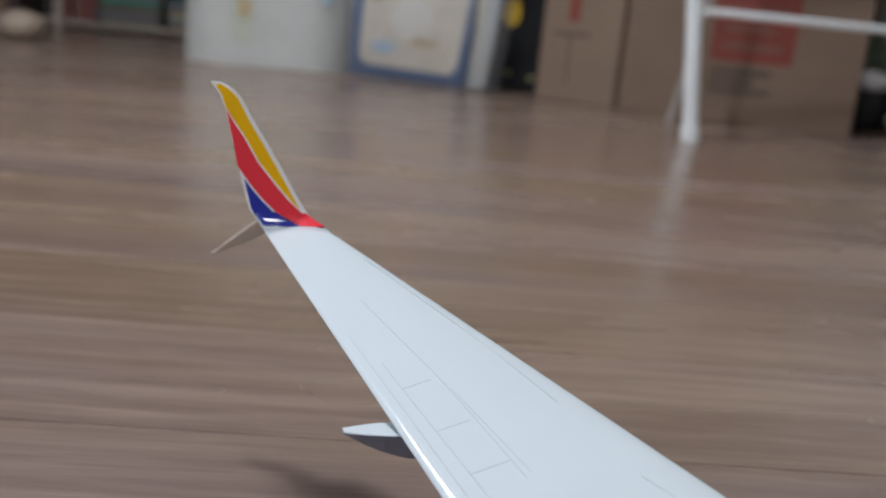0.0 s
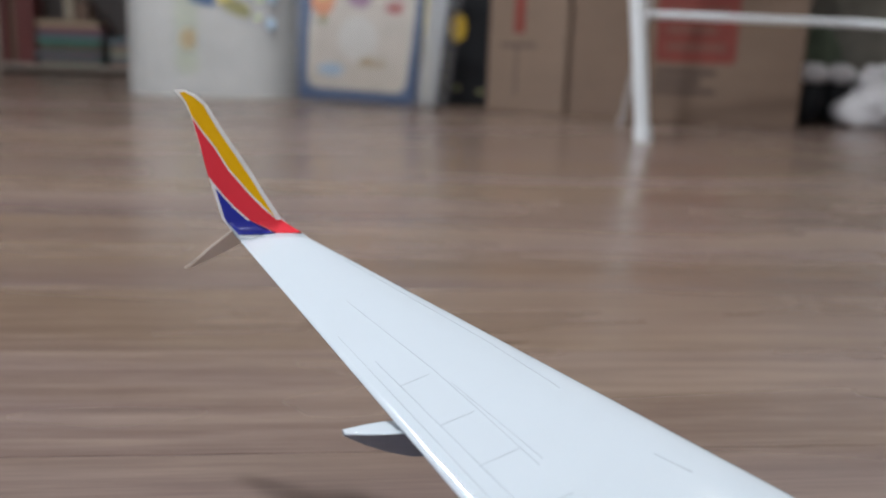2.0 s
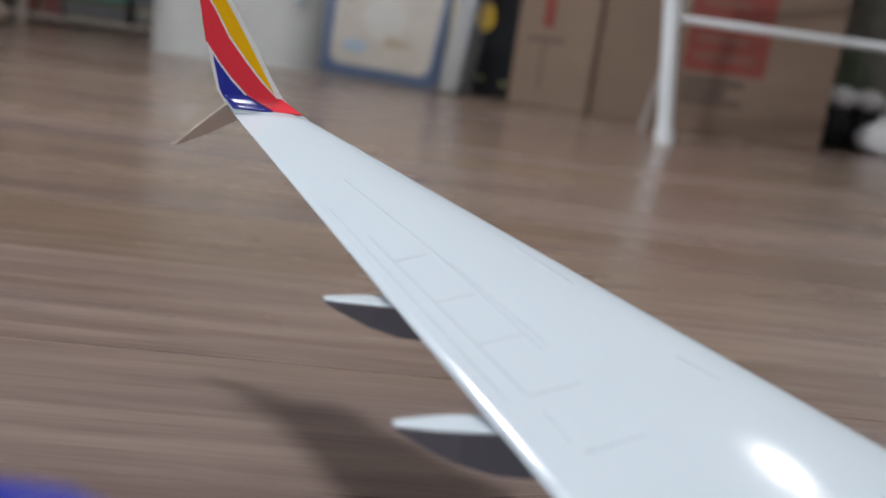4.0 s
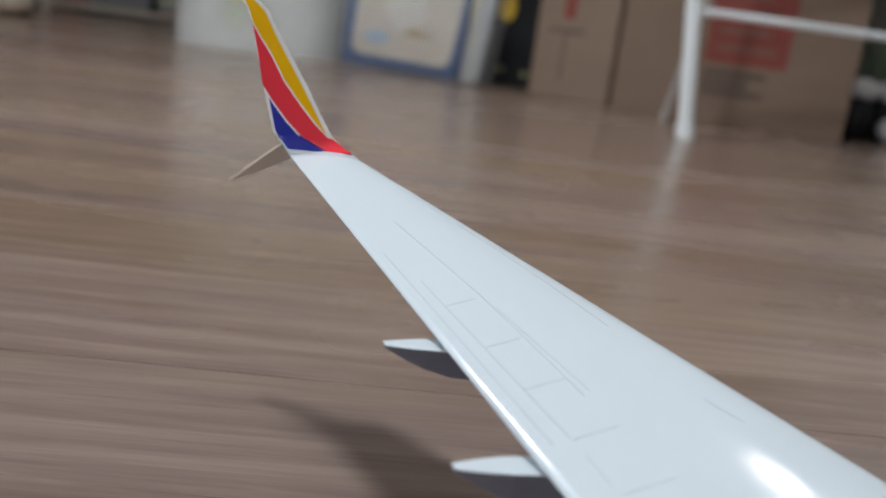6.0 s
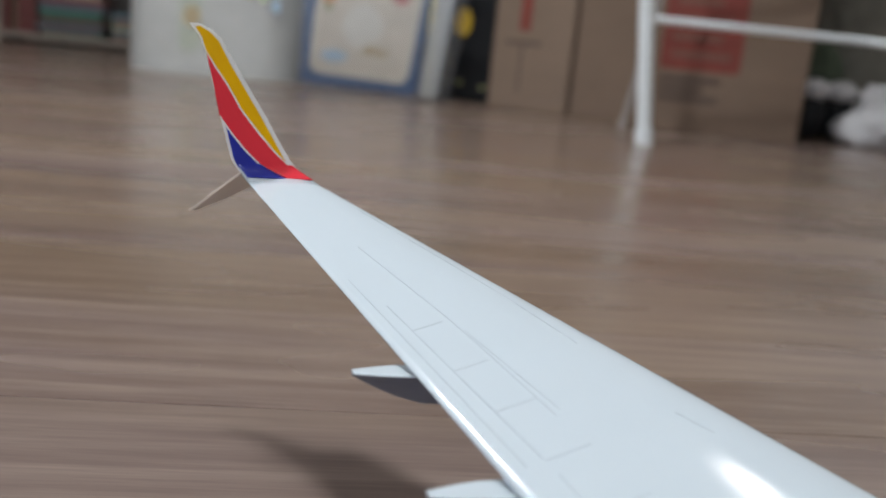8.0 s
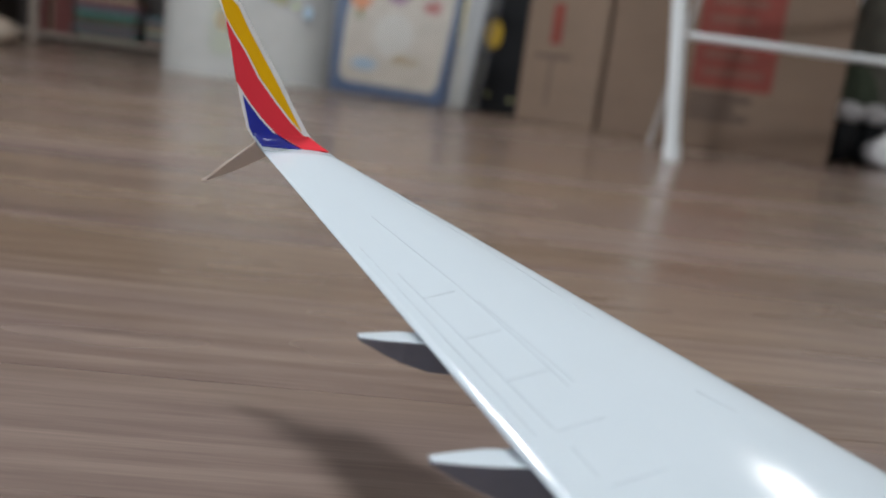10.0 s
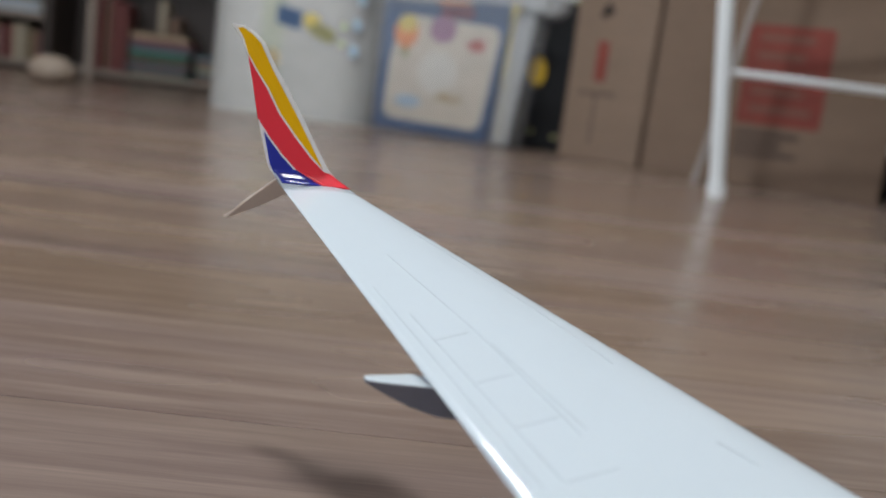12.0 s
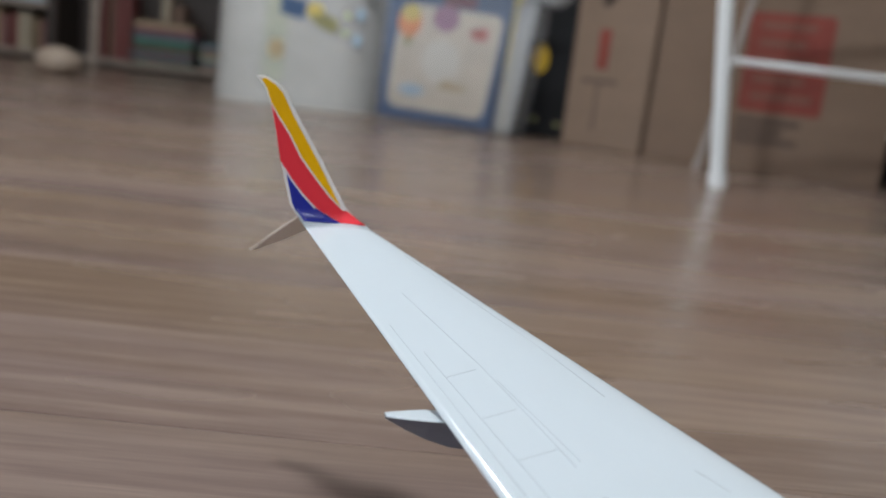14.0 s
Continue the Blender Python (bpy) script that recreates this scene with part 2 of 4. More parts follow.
def empty(name, loc=(0, 0, 0), rz=0, label="", category="", group=""):
    ob = new(name)
    ob.matrix_world = pose(*loc, 0, 0, rz)
    return tagged(ob, label, category, group)


def part(name, bm, material, parent=None, label="", smooth=False):
    me = bpy.data.meshes.new(name)
    bmesh.ops.recalc_face_normals(bm, faces=bm.faces)
    bm.to_mesh(me)
    bm.free()
    if smooth:
        for p in me.polygons:
            p.use_smooth = True
    me.materials.append(material)
    ob = new(name, me)
    if parent is not None:
        ob.parent = parent
    return tagged(ob, label)


def add_box(bm, lo, hi, bevel=0.0):
    lo, hi = Vector(lo), Vector(hi)
    r = bmesh.ops.create_cube(bm, size=1.0)
    vs = r["verts"]
    for v in vs:
        v.co = Vector([(lo[k] + hi[k]) / 2 + v.co[k] * (hi[k] - lo[k]) for k in range(3)])
    if bevel:
        es = list({e for v in vs for e in v.link_edges})
        bmesh.ops.bevel(bm, geom=es, offset=bevel, segments=2, affect="EDGES", profile=0.6)
    return bm


def box(lo, hi, bevel=0.0):
    return add_box(bmesh.new(), lo, hi, bevel)


def add_tube(bm, pts, radii, seg=12, closed=True):
    pts = [Vector(p) for p in pts]
    if not isinstance(radii, (list, tuple)):
        radii = [radii] * len(pts)
    rings = []
    for i, p in enumerate(pts):
        d = (pts[min(i + 1, len(pts) - 1)] - pts[max(i - 1, 0)]).normalized()
        a = d.cross(Vector((0.13, 0.21, 1)) if abs(d.z) < 0.9 else Vector((1, 0.1, 0))).normalized()
        b = d.cross(a)
        rings.append([bm.verts.new(p + radii[i] * (math.cos(k * 2 * math.pi / seg) * a + math.sin(k * 2 * math.pi / seg) * b)) for k in range(seg)])
    for r0, r1 in zip(rings, rings[1:]):
        for k in range(seg):
            bm.faces.new((r0[k], r0[(k + 1) % seg], r1[(k + 1) % seg], r1[k]))
    if closed:
        bm.faces.new(rings[0])
        bm.faces.new(rings[-1])
    return bm


def tube(pts, radii, seg=12):
    return add_tube(bmesh.new(), pts, radii, seg)


def prism(points, origin, ax, ay, thick, bevel=0.0):
    """A plate with the outline points (in metres along ax and ay), thick along the normal to both, from the origin's plane."""
    bm = bmesh.new()
    origin, ax, ay = Vector(origin), Vector(ax).normalized(), Vector(ay).normalized()
    n = ax.cross(ay)
    lo = [bm.verts.new(origin + x * ax + y * ay) for x, y in points]
    hi = [bm.verts.new(origin + x * ax + y * ay + thick * n) for x, y in points]
    bm.faces.new(lo)
    bm.faces.new(hi)
    for k in range(len(points)):
        j = (k + 1) % len(points)
        bm.faces.new((lo[k], lo[j], hi[j], hi[k]))
    if bevel:
        bmesh.ops.bevel(bm, geom=list(bm.edges), offset=bevel, segments=2, affect="EDGES")
    return bm


def blob(center, radii, rough=0.15, freq=6.0, sub=4, seed=0.0, floor_z=None):
    bm = bmesh.new()
    bmesh.ops.create_icosphere(bm, subdivisions=sub, radius=1.0)
    for v in bm.verts:
        d = v.co.normalized()
        k = 1 + rough * (noise.noise(d * freq * 0.4 + Vector((seed, 0, 0))) * 1.3 + 0.7 * abs(noise.noise(d * freq + Vector((0, seed, 0)))))
        v.co = Vector([center[i] + d[i] * k * radii[i] for i in range(3)])
        if floor_z is not None and v.co.z < floor_z:
            v.co.z = floor_z
    return bm


def ellipse(rx, ry, n=20, cx=0.0, cy=0.0):
    return [(cx + rx * math.cos(2 * math.pi * k / n), cy + ry * math.sin(2 * math.pi * k / n)) for k in range(n)]


def rounded(w, h, r, n=5, cx=0.0, cy=0.0):
    pts = []
    for sx, sy, a0 in ((1, -1, -90), (1, 1, 0), (-1, 1, 90), (-1, -1, 180)):
        for k in range(n + 1):
            a = radians(a0 + 90 * k / n)
            pts.append((cx + sx * (w / 2 - r) + r * math.cos(a), cy + sy * (h / 2 - r) + r * math.sin(a)))
    return pts


def setting(name, bm, material, label="", category=""):
    return tagged(part(name, bm, material), label, category or name.split("_")[0], kind="structure")


# ---------------------------------------------------------------- room shell
XW, XE, YS, YN, YB, XJ = -3.4, 4.5, -2.9, 2.66, 4.30, 1.36
CEIL = 2.5
TH = 0.12
DOOR_LO, DOOR_HI, DOOR_H = -0.97, -0.16, 2.05
ST_LO, ST_HI = 1.63, 2.56

bm = bmesh.new()
for y0, y1, z0, z1 in ((YS, DOOR_LO, 0, CEIL), (DOOR_LO, DOOR_HI, DOOR_H, CEIL), (DOOR_HI, ST_LO, 0, CEIL), (ST_HI, YN, 0, CEIL)):
    add_box(bm, (XE, y0, z0), (XE + TH, y1, z1))
setting("wall_east", bm, M_WALL, "pale pinkish grey painted wall with doorway and stairs")
setting("wall_north", box((XJ + TH, YN, 0), (XE + TH, YN + TH, CEIL)), M_WHITEWALL, "white painted wall behind the drying rack")
setting("wall_jog", box((XJ, YN, 0), (XJ + TH, YB, CEIL)), M_WHITEWALL, "white painted short return wall")
setting("wall_back", box((XW, YB, 0), (XJ + TH, YB + TH, CEIL)), M_WALL, "pale painted wall behind the bookcase")


def windowed(name, x0, y0, x1, y1, a0, a1, z0, z1, along):
    b = bmesh.new()
    if along == "y":
        for q0, q1, w0, w1 in ((y0, a0, 0, CEIL), (a1, y1, 0, CEIL), (a0, a1, 0, z0), (a0, a1, z1, CEIL)):
            add_box(b, (x0, q0, w0), (x1, q1, w1))
    else:
        for q0, q1, w0, w1 in ((x0, a0, 0, CEIL), (a1, x1, 0, CEIL), (a0, a1, 0, z0), (a0, a1, z1, CEIL)):
            add_box(b, (q0, y0, w0), (q1, y1, w1))
    return setting(name, b, M_WALL, "pale painted wall with a window")


windowed("wall_west", XW - TH, YS, XW, YB + TH, -1.4, 0.2, 0.85, 2.15, "y")
windowed("wall_south", XW - TH, YS - TH, XE + TH, YS, -2.3, -0.5, 0.85, 2.15, "x")
setting("ceiling", box((XW - TH, YS - TH, CEIL), (7.6, YB + TH, CEIL + 0.1)), M_CEIL, "plain white painted ceiling")


def window(name, lo, hi, flat):
    """Frame, sill and two panes in an opening; flat is the axis across the wall."""
    w = tagged(new(name), "white framed window with two panes", "window", kind="structure")
    k = 0 if flat == "x" else 1
    j = 1 - k
    mid = (lo[j] + hi[j]) / 2
    f = 0.05

    def span(a, b, z0, z1, d=0.0):
        p, q = [0, 0, z0], [0, 0, z1]
        p[k], q[k] = lo[k] + d, hi[k] - d
        p[j], q[j] = a, b
        return p, q
    bmf = bmesh.new()
    for s in ((lo[j], lo[j] + f, lo[2], hi[2]), (hi[j] - f, hi[j], lo[2], hi[2]), (mid - f / 2, mid + f / 2, lo[2] + f, hi[2] - f),
              (lo[j] + f, hi[j] - f, lo[2], lo[2] + f), (lo[j] + f, hi[j] - f, hi[2] - f, hi[2])):
        add_box(bmf, *span(*s, 0.03))
    part("window_frame", bmf, M_TRIM, w)
    for a, b in ((lo[j] + f, mid - f / 2), (mid + f / 2, hi[j] - f)):
        p = part("pane", box(*span(a, b, lo[2] + f, hi[2] - f, 0.055)), M_GLASS, w)
        p.visible_shadow = False


window("window_1", (XW - TH, -1.4, 0.85), (XW, 0.2, 2.15), "x")
# unseen south window, added to go with the fill light
window("added_window_2", (-2.3, YS - TH, 0.85), (-0.5, YS, 2.15), "y")


def baseboard(p, q, inward, h=0.1):
    """A skirting board with a stepped top along a wall, from p to q."""
    p, q, n = Vector((*p, 0)), Vector((*q, 0)), Vector((*inward, 0))
    d = (q - p).normalized()
    prof = [(0, 0), (0.016, 0), (0.016, h * 0.72), (0.011, h * 0.78), (0.009, h * 0.95), (0.004, h), (0, h)]
    b = bmesh.new()
    ends = [[b.verts.new(e + n * x + Vector((0, 0, z))) for x, z in prof] for e in (p, q)]
    for k in range(len(prof)):
        j = (k + 1) % len(prof)
        b.faces.new((ends[0][k], ends[0][j], ends[1][j], ends[1][k]))
    b.faces.new(ends[0])
    b.faces.new(ends[1])
    base = setting("baseboard", b, M_TRIM, "white painted wooden baseboard", "baseboard")
    shoe_strip(p, q, n, 0.0165)
    return base


def shoe_strip(p, q, n, off):
    """A dark quarter-round strip on the floor along p to q, off from the wall."""
    b = bmesh.new()
    prof = [(0, 0), (0.016, 0), (0.0148, 0.0068), (0.0113, 0.0127), (0.006, 0.0166), (0, 0.018)]
    ends = [[b.verts.new(e + n * (off + x) + Vector((0, 0, z + 0.0005))) for x, z in prof] for e in (p, q)]
    for k in range(len(prof)):
        j = (k + 1) % len(prof)
        b.faces.new((ends[0][k], ends[0][j], ends[1][j], ends[1][k]))
    b.faces.new(ends[0])
    b.faces.new(ends[1])
    return setting("trim", b, M_TREADDARK, "dark brown wooden quarter-round strip on the floor", "trim")


baseboard((XE, YS), (XE, DOOR_LO - 0.08), (-1, 0), 0.105)
baseboard((XE, DOOR_HI + 0.08), (XE, ST_LO), (-1, 0), 0.105)
baseboard((2.93, YN), (XE, YN), (0, -1), 0.105)
baseboard((XW, YB), (XJ, YB), (0, -1), 0.105)
baseboard((XW, YS), (XE, YS), (0, 1), 0.105)
baseboard((XW, YS), (XW, YB), (1, 0), 0.105)

# door casing and the half-open sliding leaf, with a dim passage behind
b = bmesh.new()
for y0, y1 in ((DOOR_LO - 0.075, DOOR_LO), (DOOR_HI, DOOR_HI + 0.075)):
    add_box(b, (XE - 0.018, y0, 0), (XE - 0.001, y1, DOOR_H + 0.075), 0.003)
add_box(b, (XE - 0.018, DOOR_LO, DOOR_H), (XE - 0.001, DOOR_HI, DOOR_H + 0.075), 0.003)
setting("trim", b, M_TRIM, "white painted door casing", "trim")
door = tagged(new("door_1"), "white panelled door standing half open", "door", kind="structure")
part("leaf", box((XE + 0.045, DOOR_LO + 0.002, 0.012), (XE + 0.08, -0.555, DOOR_H - 0.01), 0.003), M_TRIM, door)
for z0, z1 in ((0.22, 0.95), (1.1, 1.9)):
    b = bmesh.new()
    for lo, hi in (((-0.90, z0), (-0.88, z1)), ((-0.70, z0), (-0.68, z1)), ((-0.88, z0), (-0.70, z0 + 0.02)), ((-0.88, z1 - 0.02), (-0.70, z1))):
        add_box(b, (XE + 0.040, lo[0], lo[1]), (XE + 0.0455, hi[0], hi[1]), 0.002)
    part("panel_moulding", b, M_TRIM, door)
part("latch_plate", box((XE + 0.038, -0.965, 0.2), (XE + 0.046, -0.935, 0.32), 0.003), M_METAL, door, "grey metal latch plate")
b = bmesh.new()
add_box(b, (6.6, -1.7, 0), (6.72, 0.6, CEIL))
add_box(b, (XE + TH, -1.82, 0), (6.72, -1.7, CEIL))
add_box(b, (XE + TH, 0.6, 0), (6.72, 0.72, CEIL))
setting("wall_passage", b, M_DARKWALL, "dark blue grey walls of a dim passage", "wall")

# stairs going up through the east wall
stairs = tagged(new("staircase"), "white staircase with dark brown wooden treads", "staircase", kind="structure")
RISE, RUN = 0.195, 0.25
for i in range(8):
    x = XE + 0.02 + i * RUN
    part("riser", box((x, ST_LO + 0.03, i * RISE), (x + 0.02, ST_HI - 0.03, (i + 1) * RISE - 0.03)), M_TRIM, stairs)
    part("tread", box((x - 0.025, ST_LO + 0.032, (i + 1) * RISE - 0.03), (x + RUN + 0.02, ST_HI - 0.032, (i + 1) * RISE), 0.006), M_TREAD, stairs, "dark brown wooden tread")
for y0, y1 in ((ST_LO + 0.002, ST_LO + 0.03), (ST_HI - 0.03, ST_HI - 0.002)):
    pts = [(XE - 0.035, 0), (XE + 2.1, 0), (XE + 2.1, 8 * RISE + 0.22), (XE + 2.0, 8 * RISE + 0.22), (XE - 0.035, 0.30), (XE - 0.035, 0)][:5]
    part("stringer", prism(pts, (0, y1, 0), (1, 0, 0), (0, 0, 1), y1 - y0), M_TRIM, stairs, "white painted sloping side board")
b = bmesh.new()
add_box(b, (XE + TH, ST_LO - 0.12, 0), (7.5, ST_LO, CEIL))
add_box(b, (XE + TH, ST_HI, 0), (7.5, ST_HI + 0.1, CEIL))
add_box(b, (7.5, ST_LO - 0.12, 0), (7.62, ST_HI + 0.1, CEIL))
shoe_strip(Vector((XE, ST_LO + 0.032, 0)), Vector((XE, ST_HI - 0.032, 0)), Vector((-1, 0, 0)), -0.018)
setting("wall_stairwell", b, M_WHITEWALL, "white painted stairwell walls", "wall")

# ---------------------------------------------------------------- model airliner wing
TIP = Vector((0, 0, 0.0974))
NOSE = 12.32
DIH = math.tan(radians(13.65))
SW_LE, SW_TE = math.tan(radians(31.33)), math.tan(radians(14.24))
CH_TIP = 0.0242
ROOT = -0.36
wing = empty("model_airliner_wing", TIP * 1.0, NOSE, "glossy white model airliner wing with red, yellow and blue winglet", "model airplane")
TX = [0, 0.04, 0.12, 0.25, 0.45, 0.65, 0.8, 0.9, 0.96, 0.99, 1.0]
UP = [0.000, 0.0036, 0.0108, 0.0225, 0.040, 0.050, 0.046, 0.034, 0.022, 0.011, 0.0]
DN = [-0.006, -0.010, -0.016, -0.024, -0.034, -0.040, -0.038, -0.032, -0.022, -0.012, 0.0]


def edges(v):
    """Trailing and leading edge at span v."""
    return -SW_TE * v, CH_TIP - SW_LE * v


def top(v, s):
    """A point of the wing's upper skin at span v and chord fraction s."""
    te, le = edges(v)
    return Vector((te + s * (le - te), v, v * DIH + float(np.interp(s, TX, UP)) * (le - te)))


def wing_skin():
    bm = bmesh.new()
    spans = [0.0, -0.01, -0.03, -0.06, -0.10, -0.14, -0.18, -0.2, -0.24, -0.28, -0.32, ROOT]
    rings = []
    for v in spans:
        te, le = edges(v)
        ch = le - te
        ring = [bm.verts.new(top(v, s)) for s in TX]
        ring += [bm.verts.new((te + s * ch, v, v * DIH + z * ch)) for s, z in list(zip(TX, DN))[-2::-1]]
        rings.append(ring)
    n = len(rings[0])
    for r0, r1 in zip(rings, rings[1:]):
        for k in range(n):
            bm.faces.new((r0[k], r0[(k + 1) % n], r1[(k + 1) % n], r1[k]))
    bm.faces.new(rings[0])
    bm.faces.new(rings[-1])
    return bm


part("wing_panel", wing_skin(), M_WING, wing, smooth=True)


def skin_line(pts, width=0.00018, name="panel_line"):
    """A fine engraved-looking line laid on the upper skin through (v, chord fraction) points."""
    P = []
    for (v0, s0), (v1, s1) in zip(pts, pts[1:]):
        for k in range(12):
            P.append(top(v0 + (v1 - v0) * k / 12, s0 + (s1 - s0) * k / 12))
    P.append(top(*pts[-1]))
    bm = bmesh.new()
    rows = []
    for i, p in enumerate(P):
        d = (P[min(i + 1, len(P) - 1)] - P[max(i - 1, 0)]).normalized()
        side = d.cross(Vector((0, 0, 1))).normalized() * width / 2
        up = Vector((0, 0, 0.00012))
        rows.append([bm.verts.new(p + side - up), bm.verts.new(p + side + up), bm.verts.new(p - side + up), bm.verts.new(p - side - up)])
    for a, c in zip(rows, rows[1:]):
        for k in range(4):
            bm.faces.new((a[k], a[(k + 1) % 4], c[(k + 1) % 4], c[k]))
    bm.faces.new(rows[0])
    bm.faces.new(rows[-1])
    return part(name, bm, M_LINE, wing)


skin_line([(-0.080, 0.085), (-0.168, 0.080)])
skin_line([(-0.096, 0.150), (-0.166, 0.146)])
skin_line([(-0.172, 0.146), (-0.182, 0.138)])
skin_line([(-0.060, 0.37), (-0.104, 0.37), (-0.152, 0.325)])
skin_line([(-0.112, 0.375), (-0.150, 0.360)])
for v in (-0.108, -0.128, -0.146, -0.165, -0.183):
    skin_line([(v - 0.0018, 0.148), (v + 0.0014, 0.325)])
skin_line([(-0.193, 0.004), (-0.192, 0.05)])
skin_line([(-0.03, 0.88), (-0.09, 0.856), (-0.121, 0.80)], 0.0003)
skin_line([(-0.155, 0.731), (-0.164, 0.753)], 0.0003)

# winglet: plates of one colour each, canted outwards, in millimetres along the chord and up
CANT = radians(12)
W_UP = Vector((0, math.sin(CANT), math.cos(CANT)))
mm = lambda pts: [(x / 1000, y / 1000) for x, y in pts]
OUTLINE = [(0, 0), (-3.9, 5.2), (-7.0, 16.0), (-9.0, 24.0), (-11.5, 34.0), (-14.5, 45.8), (-16.2, 50.6), (-20.6, 55.2), (-16.6, 55.3), (-12.1, 53.4), (-8.4, 50.1), (-3.5, 41.4), (8.1, 23.1), (13.0, 14.4), (18.0, 5.5), (24.4, 0)]
part("winglet_edge", prism(mm(OUTLINE), (0, 0, 0), (1, 0, 0), W_UP, 0.0012, 0.00045), M_RIM, wing, "white winglet core and rim")
YELLOW = [(-18.2, 53.8), (-15.8, 50.2), (-14.0, 45.2), (-10.5, 39.9), (-5.9, 33.7), (-0.6, 24.6), (6.4, 16.0), (12.0, 9.8), (16.3, 5.6), (11.4, 14.0), (6.5, 22.3), (-5.0, 40.6), (-9.7, 49.2), (-13.0, 52.2), (-16.5, 54.2)]
RED = [(-13.9, 44.2), (-11.2, 33.2), (-8.8, 22.2), (-7.5, 20.3), (-3.6, 15.1), (1.1, 9.7), (6.6, 4.5), (11.0, 2.0), (15.6, 0.2), (23.4, 0.2), (17.0, 4.4), (11.6, 9.1), (6.0, 15.3), (-1.1, 24.0), (-6.4, 33.1), (-10.9, 39.3)]
BLUE = [(-6.2, 17.4), (-3.1, 5.6), (0.0, 0.2), (14.2, 0.2), (10.4, 1.7), (6.0, 4.0), (0.5, 9.2), (-4.1, 14.6)]
for nm, pts, mt, lb in (("yellow_stripe", YELLOW, M_YELLOW, "golden yellow stripe"), ("red_stripe", RED, M_RED, "red curved stripe"), ("blue_corner", BLUE, M_BLUE, "royal blue corner panel")):
    nrm = Vector((1, 0, 0)).cross(W_UP)
    part(nm, prism(mm(pts), -nrm * 0.00025, (1, 0, 0), W_UP, 0.0017), mt, wing, lb)
# curved fillet between wing and winglet, painted on like the winglet above it
FR = 0.0085
z_mm = lambda pts: (lambda z: float(np.interp(z * 1000, [q[1] for q in pts], [q[0] for q in pts])) / 1000)
f_te, f_le = z_mm([(0.2, 0), (-3.7, 5.2), (-4.9, 9)]), z_mm([(24.0, 0), (17.2, 5.2), (14.8, 9)])
f_mid = z_mm([(14.9, 0), (10.7, 1.85), (6.3, 4.2), (0.9, 9.3)])
f_at = lambda lo, hi, u, gap: (lambda z: lo(z) + gap + (hi(z) - lo(z) - 2 * gap) * u)


def fillet(name, lo, hi, gap, k0, k1, lift, material, label=""):
    b = bmesh.new()
    grid = []
    for k in range(k0, k1 + 1):
        a = k / 16
        ang = a * (math.pi / 2 - CANT)
        y, z = -0.81 * FR + FR * math.sin(ang), FR - FR * math.cos(ang)
        row_ = []
        for q in range(7):
            x = f_at(lo, hi, q / 6, gap)(z)
            f = x / CH_TIP
            up = Vector((0, -math.sin(ang), math.cos(ang))) * lift
            row_.append(b.verts.new(Vector((x - (SW_TE * (1 - f) + SW_LE * f) * min(y, 0.0), y, z + min(y, 0.0) * DIH + 0.0005)) + up))
        grid.append(row_)
    for r0, r1 in zip(grid, grid[1:]):
        for q in range(6):
            b.faces.new((r0[q], r0[q + 1], r1[q + 1], r1[q]))
    bmesh.ops.recalc_face_normals(b, faces=b.faces)
    bmesh.ops.solidify(b, geom=list(b.faces), thickness=0.0004)
    part(name, b, material, wing, label, smooth=True)


fillet("fillet", f_te, f_le, 0.0, 0, 16, 0.0, M_WING, "white curved joint")
fillet("fillet", f_te, f_mid, 0.0005, 3, 16, 0.0005, M_BLUE, "royal blue curved joint")
fillet("fillet", f_mid, f_le, 0.0002, 3, 16, 0.0005, M_RED, "red curved joint")
# lower strake
LOW = radians(137.8)
W_LO = Vector((0, math.sin(LOW), math.cos(LOW)))
part("lower_strake", prism(mm([(-0.4, -0.6), (-9.8, 13.2), (-14.6, 21.4), (-17.9, 24.4), (-14.6, 23.6), (-4.6, 15.4), (4.4, 7.0), (10.0, 0.0)]), (0, 0, 0), (1, 0, 0), W_LO, 0.0012, 0.0003), M_STRAKE, wing, "cream lower winglet fin")
# flap track fairings: flat white top, grey tapering keel with shade in its colour


def fairing(v, out, ln, hh):
    te, _ = edges(v)

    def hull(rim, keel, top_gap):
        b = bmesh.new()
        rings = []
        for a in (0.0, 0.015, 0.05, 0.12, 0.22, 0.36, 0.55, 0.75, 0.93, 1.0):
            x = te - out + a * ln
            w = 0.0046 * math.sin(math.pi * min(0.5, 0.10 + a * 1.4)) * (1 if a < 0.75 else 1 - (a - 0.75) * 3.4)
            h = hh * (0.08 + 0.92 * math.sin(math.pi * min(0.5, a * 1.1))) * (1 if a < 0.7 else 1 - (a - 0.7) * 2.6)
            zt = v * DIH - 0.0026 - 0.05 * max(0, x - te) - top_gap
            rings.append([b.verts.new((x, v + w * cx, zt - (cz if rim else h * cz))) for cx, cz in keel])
        for r0, r1 in zip(rings, rings[1:]):
            n = len(r0)
            for k in range(n):
                b.faces.new((r0[k], r0[(k + 1) % n], r1[(k + 1) % n], r1[k]))
        b.faces.new(rings[0])
        b.faces.new(rings[-1])
        return b
    body = part("flap_fairing", hull(True, ((-0.8, 0.0), (0.8, 0.0), (1, 0.0002), (1, 0.0005), (-1, 0.0005), (-1, 0.0002)), 0.0), M_WING, wing)
    part("keel", hull(False, ((-0.97, 0.0), (0.97, 0.0), (0.6, 0.5), (0.22, 1), (-0.22, 1), (-0.6, 0.5)), 0.00051), M_KEEL, body, "grey keel of the fairing with shade in its colour")


fairing(-0.1229, 0.0141, 0.055, 0.0092)
fairing(-0.170, 0.0187, 0.064, 0.0118)
